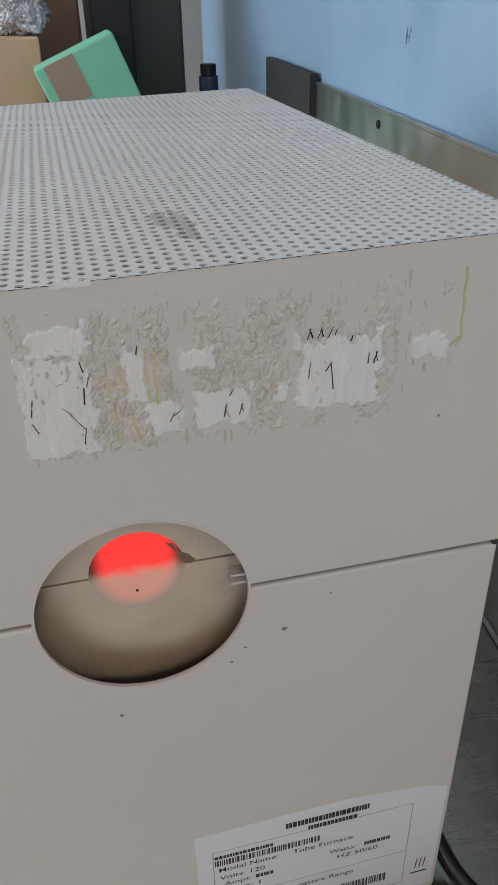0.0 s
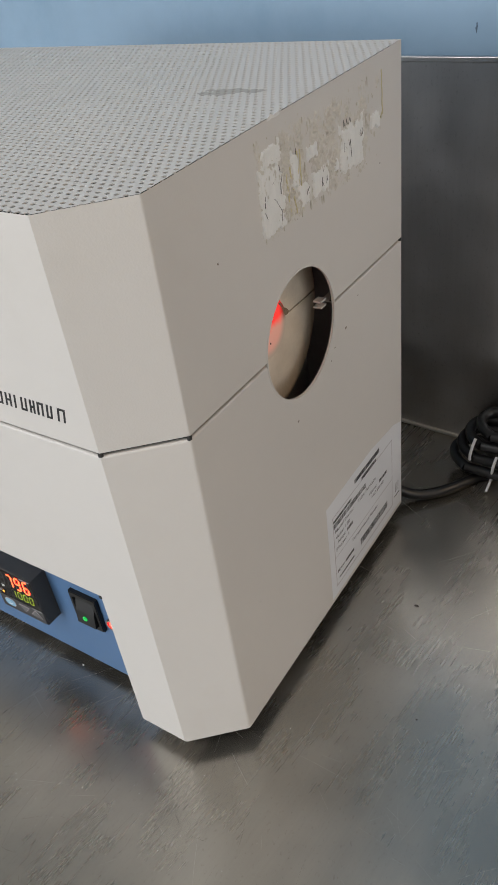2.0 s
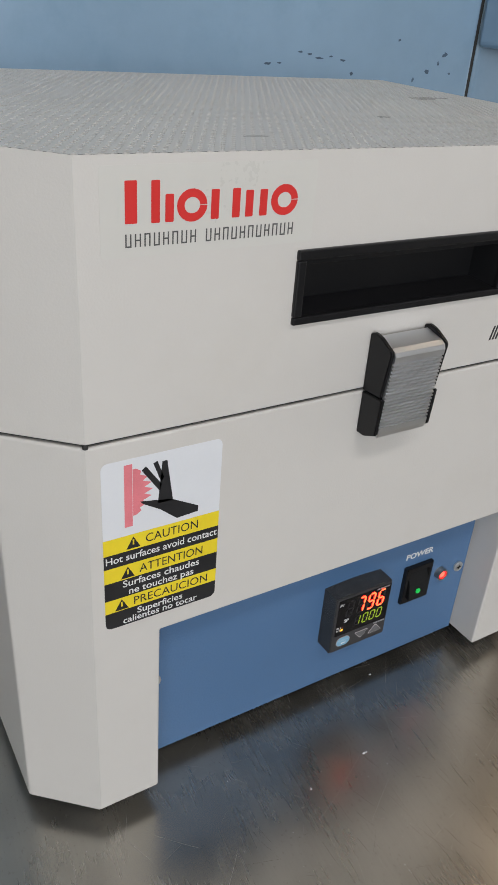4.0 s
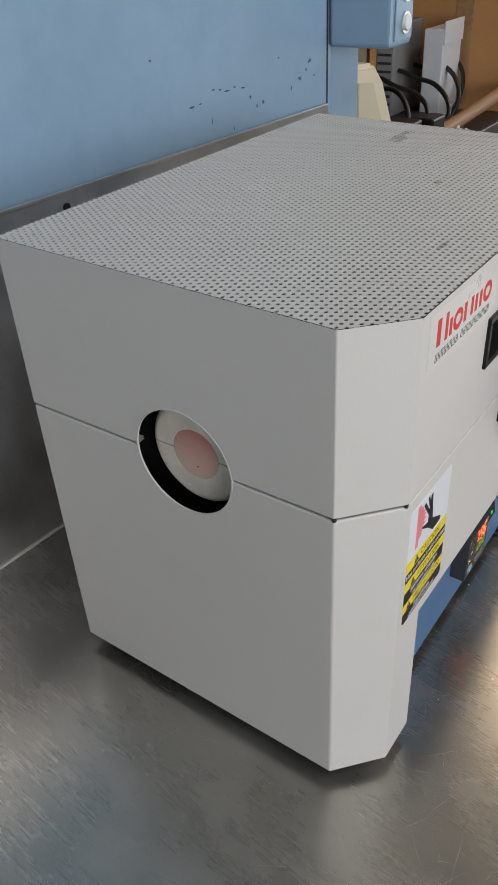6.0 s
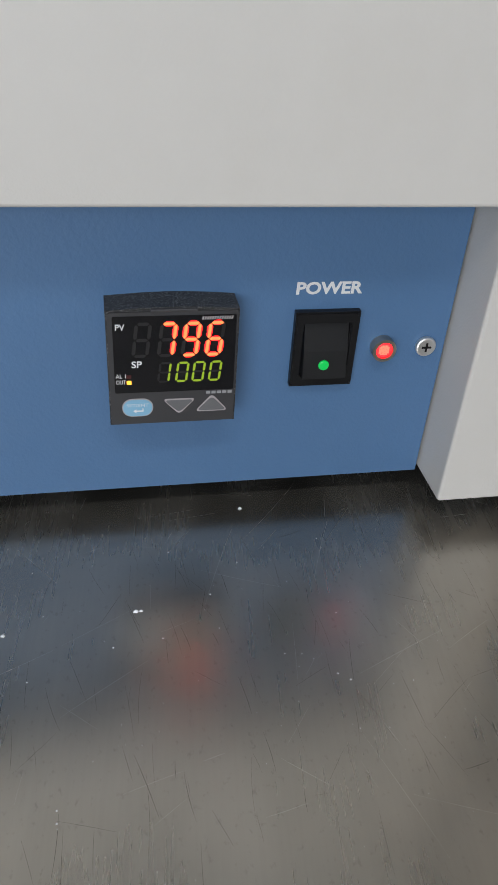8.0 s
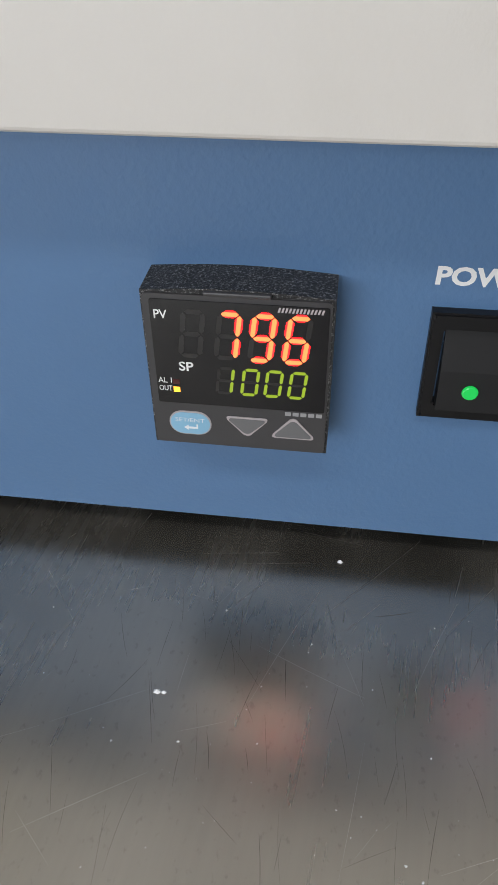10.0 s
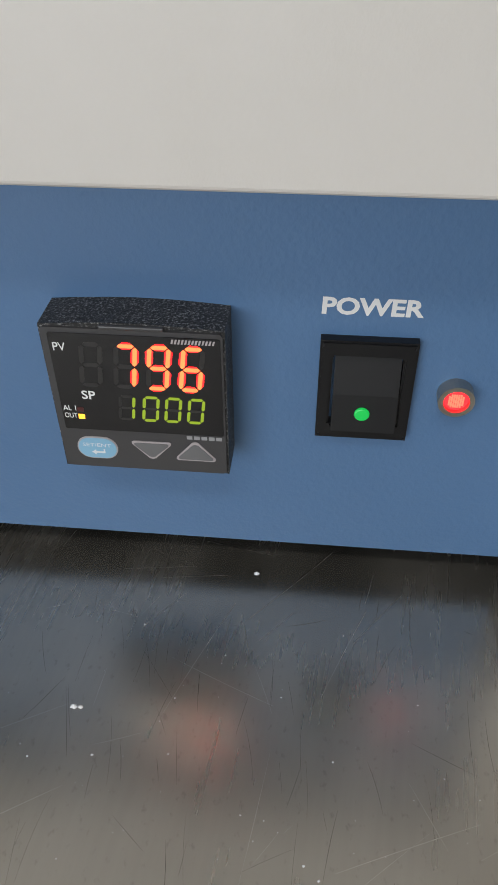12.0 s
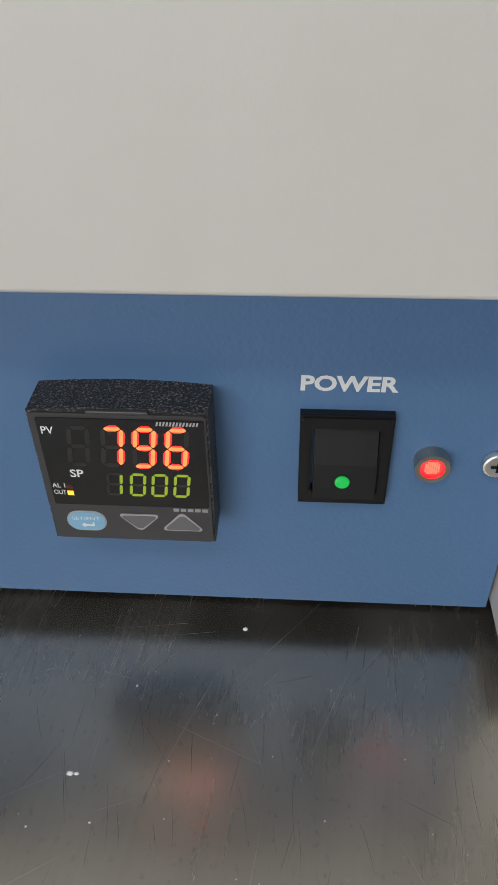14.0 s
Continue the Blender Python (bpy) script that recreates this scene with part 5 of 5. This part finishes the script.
bm = prism([(0.64, 0.215), (0.735, 0.215), (0.722, 0.285), (0.690, 0.345), (0.64, 0.352)], 0.004, lambda u, v, w: Vector((u, 0.4795 - w, v)))
bmesh.ops.bevel(bm, geom=bm.edges[:], offset=0.0012, segments=2, affect="EDGES")
part("sloped_insert", bm, mat("cream_shade_plastic", (0.50, 0.45, 0.32), 0.5), hood)
inst = thing("beige_instrument", "beige bench instrument with a dark round socket", "instrument")
part("housing", box(1.05, 1.19, 0.75, 0.98, 0.1802, 0.36, 0.006), mat("beige_metal", (0.27, 0.23, 0.17), 0.5, vary=0.1), inst)
part("round_socket", disc((1.12, 0.7498, 0.30), 0.018, -0.006, "y", 20, 0.002), BLACK, inst)
part("round_socket", disc((1.16, 0.7498, 0.25), 0.012, -0.006, "y", 20, 0.002), BLACK, inst)
gr = thing("vented_panel_unit", "grey metal unit with slotted vent panel", "instrument")
part("housing", box(1.20, 1.38, 0.69, 0.735, 0.1802, 0.37, 0.004), mat("mid_grey_metal", (0.24, 0.24, 0.24), 0.5), gr)
for i in range(9):
    part("vent_slot", box(1.1985, 1.2002, 0.696, 0.729, 0.205 + i * 0.017, 0.210 + i * 0.017), SHADED_INSIDE, gr)
cb = thing("cardboard_box", "brown cardboard box with folded flaps on the cabinet", "cardboard box")
part("carton", box(1.34, 1.72, 0.46, 0.72, 0.1802, 0.56, 0.003), CARDBOARD, cb)
part("flap", box(1.34, 1.50, 0.46, 0.463, 0.56, 0.66, 0.001, 2), CARDBOARD, cb)
part("flap", box(1.337, 1.34, 0.47, 0.71, 0.55, 0.64, 0.001, 2), CARDBOARD, cb)
part("packing_tape", box(1.3385, 1.3399, 0.57, 0.61, 0.1802, 0.555), mat("brown_tape", (0.35, 0.20, 0.09), 0.25), cb)
cb2 = thing("cardboard_box", "tall brown cardboard box leaning on the far wall", "cardboard box")
part("carton", box(1.72, 2.08, 1.02, 1.45, 0.1802, 0.80, 0.003), CARDBOARD, cb2)
part("flap", box(1.60, 1.72, 1.02, 1.45, 0.797, 0.80, 0.001), CARDBOARD, cb2)
wb = thing("white_carton", "small white carton beside the cardboard box", "carton")
part("carton", box(1.22, 1.32, 0.585, 0.63, 0.1802, 0.36, 0.002), LABEL_WHITE, wb)
part("lid_flap", box(1.22, 1.32, 0.582, 0.5845, 0.33, 0.375, 0.0005), LABEL_WHITE, wb)
rod = thing("brown_rod", "long brown wooden rod lying on the cabinet top", "rod")
tube("rod_body", [(0.95, 0.50, 0.1955), (1.15, 0.50, 0.1955), (1.4, 0.45, 0.25), (1.7, 0.43, 0.31)], 0.014, mat("brown_wood", (0.25, 0.13, 0.06), 0.5), rod)
rnd = random.Random(31)
for k in range(7):
    a = thing("equipment_case", "small black equipment case among cables", "equipment", "equipment on the cabinet")
    x, y = 0.80 + 0.085 * (k % 4) + rnd.uniform(-0.01, 0.01), 0.485 + 0.13 * (k // 4) + rnd.uniform(0, 0.03)
    h = rnd.uniform(0.03, 0.075)
    part("case_body", box(x, x + rnd.uniform(0.05, 0.075), y, y + rnd.uniform(0.06, 0.10), 0.1802, 0.18 + h, 0.005, 2), BLACK, a)
    part("front_knob", disc((x + 0.02, y, 0.18 + h * 0.5), 0.007, -0.008, "y", 14, 0.001), CHROME if k % 2 else BLACK, a)
for k in range(6):
    c = thing("loose_cable", "loose black cable draped over the side cabinet", "cable", "cables on the cabinet")
    x, y = 0.80 + 0.09 * k, 0.52 + rnd.uniform(0, 0.05)
    tube("cable_run", [(x, y, 0.187), (x + 0.04, y - 0.03, 0.20 + rnd.uniform(0, 0.05)), (x + 0.09, y + 0.05, 0.26 + rnd.uniform(0, 0.06)), (x + 0.15, y + 0.12, 0.25), (x + 0.16, y + 0.2, 0.30), (x + 0.2, y + 0.2, 0.187)], 0.005, CABLE, c)
st = thing("sample_stand", "dark metal laboratory stand with clamp rod", "stand")
part("stand_base", box(0.66, 0.76, 0.66, 0.80, 0.1802, 0.195, 0.003), BLACK, st)
part("stand_rod", disc((0.71, 0.78, 0.195), 0.006, 0.55, "z", 14), CHROME, st)
part("clamp_block", box(0.69, 0.73, 0.74, 0.80, 0.42, 0.46, 0.004), BLACK, st)

# ---- things at the other end of the bench ----
gb = thing("green_carton", "pale green carton leaning among packaging", "carton")
G = Matrix.Translation((-1.03, 0.307, 0.105)) @ Matrix.Rotation(radians(22), 4, "X")
part("carton", box(-0.04, 0.04, -0.072, 0.072, -0.083, 0.30, 0.004, 2, G), GREEN_BOX, gb)
part("brown_patch", box(0.0402, 0.0412, -0.055, -0.002, 0.228, 0.297, 0, 2, G), mat("brown_paper", (0.36, 0.27, 0.20), 0.8), gb)
lb = thing("cardboard_box", "open cardboard box standing on the steel bench", "cardboard box")
part("carton", box(-1.36, -1.085, -0.20, 0.145, 0.0005, 0.40, 0.003), mat("tan_cardboard", (0.52, 0.36, 0.22), 0.8, vary=0.1), lb)
bag = thing("clear_plastic_bag", "crumpled clear plastic bag with small grey parts", "plastic bag")
for k, (c, r) in enumerate((((-1.19, 0.105, 0.452), 0.058), ((-1.24, 0.09, 0.51), 0.07), ((-1.15, 0.125, 0.44), 0.045))):
    bm = bmesh.new()
    bmesh.ops.create_icosphere(bm, subdivisions=5, radius=r)
    for v in bm.verts:
        v.co = Vector(c) + v.co * (1 + 0.5 * noise.noise(v.co * 30 + Vector((k * 3, 0, 0)))) * (0.75 + 0.35 * abs(noise.noise(v.co * 70)) + 0.2 * abs(noise.noise(v.co * 160)))
    part("crumpled_film", bm, BAG, bag)
br = thing("brown_paper_parcel", "small brown paper parcel beside the bag", "parcel")
part("parcel_body", box(-1.45, -1.40, 0.12, 0.235, 0.0005, 0.60, 0.006, 2), mat("brown_parcel", (0.20, 0.13, 0.09), 0.8), br)
bc = thing("black_equipment_tower", "tall black equipment tower against the blue wall", "equipment")
part("tower_body", box(-1.34, -1.16, 0.240, 0.318, 0.0005, 1.05, 0.006), BLACK, bc)
part("grey_side", box(-1.42, -1.345, 0.325, 0.44, 0.0005, 0.95, 0.006), mat("dark_green_metal", (0.045, 0.06, 0.05), 0.5), bc)
bo = thing("small_dark_bottle", "small dark bottle standing by the blue wall", "bottle")
bm = bmesh.new()
bmesh.ops.create_cone(bm, cap_ends=True, segments=20, radius1=0.022, radius2=0.018, depth=0.325, matrix=Matrix.Translation((-1.12, 0.445, 0.163)))
part("bottle_body", bm, mat("dark_bottle", (0.02, 0.03, 0.06), 0.2), bo, smooth=False)
part("cap", disc((-1.12, 0.445, 0.3255), 0.015, 0.02, "z", 16, 0.002), BLACK, bo)

# ---- wear: crumbs and scratches on the bench, marks on the wall ----
rnd = random.Random(77)
bm = bmesh.new()
for i in range(300):
    x, y = rnd.uniform(-0.30, 0.42), rnd.uniform(-0.30, 0.33)
    if rnd.random() < 0.45:
        x, y = rnd.gauss(0.06, 0.08), rnd.gauss(-0.05, 0.05)
    if FL - 0.03 < x < XR + 0.004 and 0.012 < y < YB:
        continue
    s = rnd.choice((0.00016, 0.0002, 0.00026, 0.0004)) * rnd.uniform(0.7, 1.2)
    q = [bm.verts.new((x + s * rnd.uniform(0.5, 1.2) * math.cos(a + rnd.uniform(-0.4, 0.4)), y + s * rnd.uniform(0.5, 1.2) * math.sin(a), 0.00005)) for a in (0, 1.26, 2.5, 3.77, 5.03)]
    t = bm.verts.new((x, y, s * 0.9))
    for k in range(5):
        bm.faces.new((q[k], q[(k + 1) % 5], t))
for x, y, s in ((0.057, 0.022, 0.0011), (0.007, -0.034, 0.0013), (-0.042, -0.04, 0.001), (0.009, -0.034, 0.0009)):
    q = [bm.verts.new((x + s * math.cos(a), y + s * 0.7 * math.sin(a), 0.0001)) for a in (0, 1.26, 2.5, 3.77, 5.03)]
    t = bm.verts.new((x, y, s))
    for k in range(5):
        bm.faces.new((q[k], q[(k + 1) % 5], t))
tagged(part("white_crumbs", bm, LABEL_WHITE), "tiny white crumbs scattered on the steel bench", "crumbs", kind="stuff")
bm = bmesh.new()
for x, y, s in ((0.27, 0.197, 0.0019), (0.255, 0.12, 0.0008), (0.31, 0.10, 0.0009), (0.16, -0.16, 0.001), (-0.25, -0.05, 0.0012)):
    q = [bm.verts.new((x + s * math.cos(a) * rnd.uniform(0.6, 1.3), y + s * 0.7 * math.sin(a), 0.0001)) for a in (0, 1.05, 2.1, 3.14, 4.2, 5.2)]
    t = bm.verts.new((x, y, s * 0.5))
    for k in range(6):
        bm.faces.new((q[k], q[(k + 1) % 6], t))
tagged(part("dark_grit", bm, mat("dark_grit", (0.03, 0.025, 0.02), 0.8)), "dark grit lying on the steel bench", "grit", kind="stuff")
bm = bmesh.new()
for i in range(700):
    x, y = rnd.uniform(-0.35, 0.40), rnd.uniform(-0.33, 0.34)
    if FL - 0.02 < x < XR and 0.03 < y < YB:
        continue
    a = rnd.choice((0.4, 1.1, 2.0, 2.6)) + rnd.gauss(0, 0.25)
    L, w, bend = rnd.uniform(0.006, 0.05) * rnd.choice((0.4, 1, 1)), rnd.uniform(0.00003, 0.00009), rnd.uniform(-0.05, 0.05)
    prev = None
    for k in range(6):
        f = k / 5
        b = a + bend * f
        p = Vector((x + math.cos(b) * L * f, y + math.sin(b) * L * f, 0.00004))
        nrm = Vector((-math.sin(b), math.cos(b), 0)) * w * (0.25 + math.sin(math.pi * min(0.95, max(0.05, f))))
        cur = (bm.verts.new(p - nrm), bm.verts.new(p + nrm))
        if prev:
            bm.faces.new((prev[0], cur[0], cur[1], prev[1]))
        prev = cur
dk = bmesh.new()
for i in range(230):
    x, y = rnd.gauss(0.06, 0.09), rnd.gauss(-0.06, 0.06)
    if FL - 0.02 < x < XR and 0.02 < y < YB:
        continue
    a = math.pi / 2 + rnd.gauss(0.05, 0.16) if rnd.random() < 0.8 else rnd.uniform(0, 3.1)
    L, w, bend = rnd.uniform(0.004, 0.024), rnd.uniform(0.00002, 0.00006), rnd.uniform(-0.12, 0.12)
    prev = None
    for k in range(6):
        f = k / 5
        p = Vector((x + math.cos(a + bend * f) * L * f, y + math.sin(a + bend * f) * L * f, 0.00003))
        nrm = Vector((-math.sin(a), math.cos(a), 0)) * w * (0.2 + math.sin(math.pi * min(0.95, max(0.05, f))))
        cur = (dk.verts.new(p - nrm), dk.verts.new(p + nrm))
        if prev:
            dk.faces.new((prev[0], cur[0], cur[1], prev[1]))
        prev = cur
tagged(part("dark_scratch_wear", dk, mat("dark_scratched_steel", (0.13, 0.12, 0.105), 0.55, metal=0.8, vary=0.3, scale=60), bench), "fine dark scratches in the steel", kind="stuff")
sc = part("scratch_wear", bm, mat("scratched_steel", (0.55, 0.53, 0.50), 0.5, metal=1, vary=0.2, scale=60), bench)
tagged(sc, "fine bright scratches in the steel", kind="stuff")
bm = bmesh.new()
for u, z, L, a, w in ((0.20, 0.30, 0.085, -1.05, 0.0008), (0.155, 0.24, 0.03, -1.2, 0.0005), (0.10, 0.20, 0.05, -0.6, 0.0004), (0.245, 0.18, 0.04, 0.4, 0.0005)):
    p, q = (u, z), (u + math.cos(a) * L, z + math.sin(a) * L)
    n2 = (-math.sin(a) * w, math.cos(a) * w)
    bm.faces.new([bm.verts.new(WALL @ Vector((r[0], -0.00006, r[1]))) for r in ((p[0] - n2[0], p[1] - n2[1]), (q[0] - n2[0], q[1] - n2[1]), (q[0] + n2[0], q[1] + n2[1]), (p[0] + n2[0], p[1] + n2[1]))])
tagged(part("scratch_marks", bm, mat("bright_scratch", (0.7, 0.69, 0.67), 0.5, metal=0.6), splash), "pale scratches in the sheet", kind="stuff")


def splat(bm, u, z, r, k, squash=1.0):
    rr = random.Random(k)
    pts = [bm.verts.new(WALL @ Vector((u + r * math.cos(a) * rr.uniform(0.4, 1.3), 0.00385, z + squash * r * math.sin(a) * rr.uniform(0.4, 1.3)))) for a in [i * math.pi / 7 for i in range(14)]]
    bm.faces.new(pts)


bm = bmesh.new()
for k, (u, z, r, s) in enumerate(((-0.405, 0.428, 0.0022, 3.4), (-0.399, 0.426, 0.0016, 2.6), (-0.396, 0.432, 0.0014, 2.6), (0.02, 0.456, 0.0018, 1), (0.113, 0.414, 0.004, 0.25), (0.124, 0.412, 0.003, 0.4), (0.136, 0.409, 0.005, 0.22), (0.150, 0.411, 0.003, 0.4), (0.165, 0.408, 0.006, 0.2), (0.178, 0.396, 0.0025, 0.8), (0.278, 0.401, 0.003, 0.8), (0.30, 0.418, 0.0035, 0.9), (0.292, 0.409, 0.002, 1.4), (0.31, 0.40, 0.002, 0.7), (0.108, 0.381, 0.0011, 3.5), (0.202, 0.386, 0.0022, 1.3), (0.19, 0.384, 0.0014, 2.2), (0.076, 0.402, 0.004, 0.4), (0.09, 0.403, 0.003, 0.3), (0.145, 0.367, 0.0012, 2.4), (0.26, 0.392, 0.0015, 2.0), (0.235, 0.43, 0.002, 0.7))):
    splat(bm, u, z, r, k, s)
tagged(part("wall_scuffs", bm, mat("dark_scuff", (0.06, 0.10, 0.15), 0.6, vary=0.3, scale=80)), "dark scuffs and chips on the blue wall", "scuffs", kind="stuff")
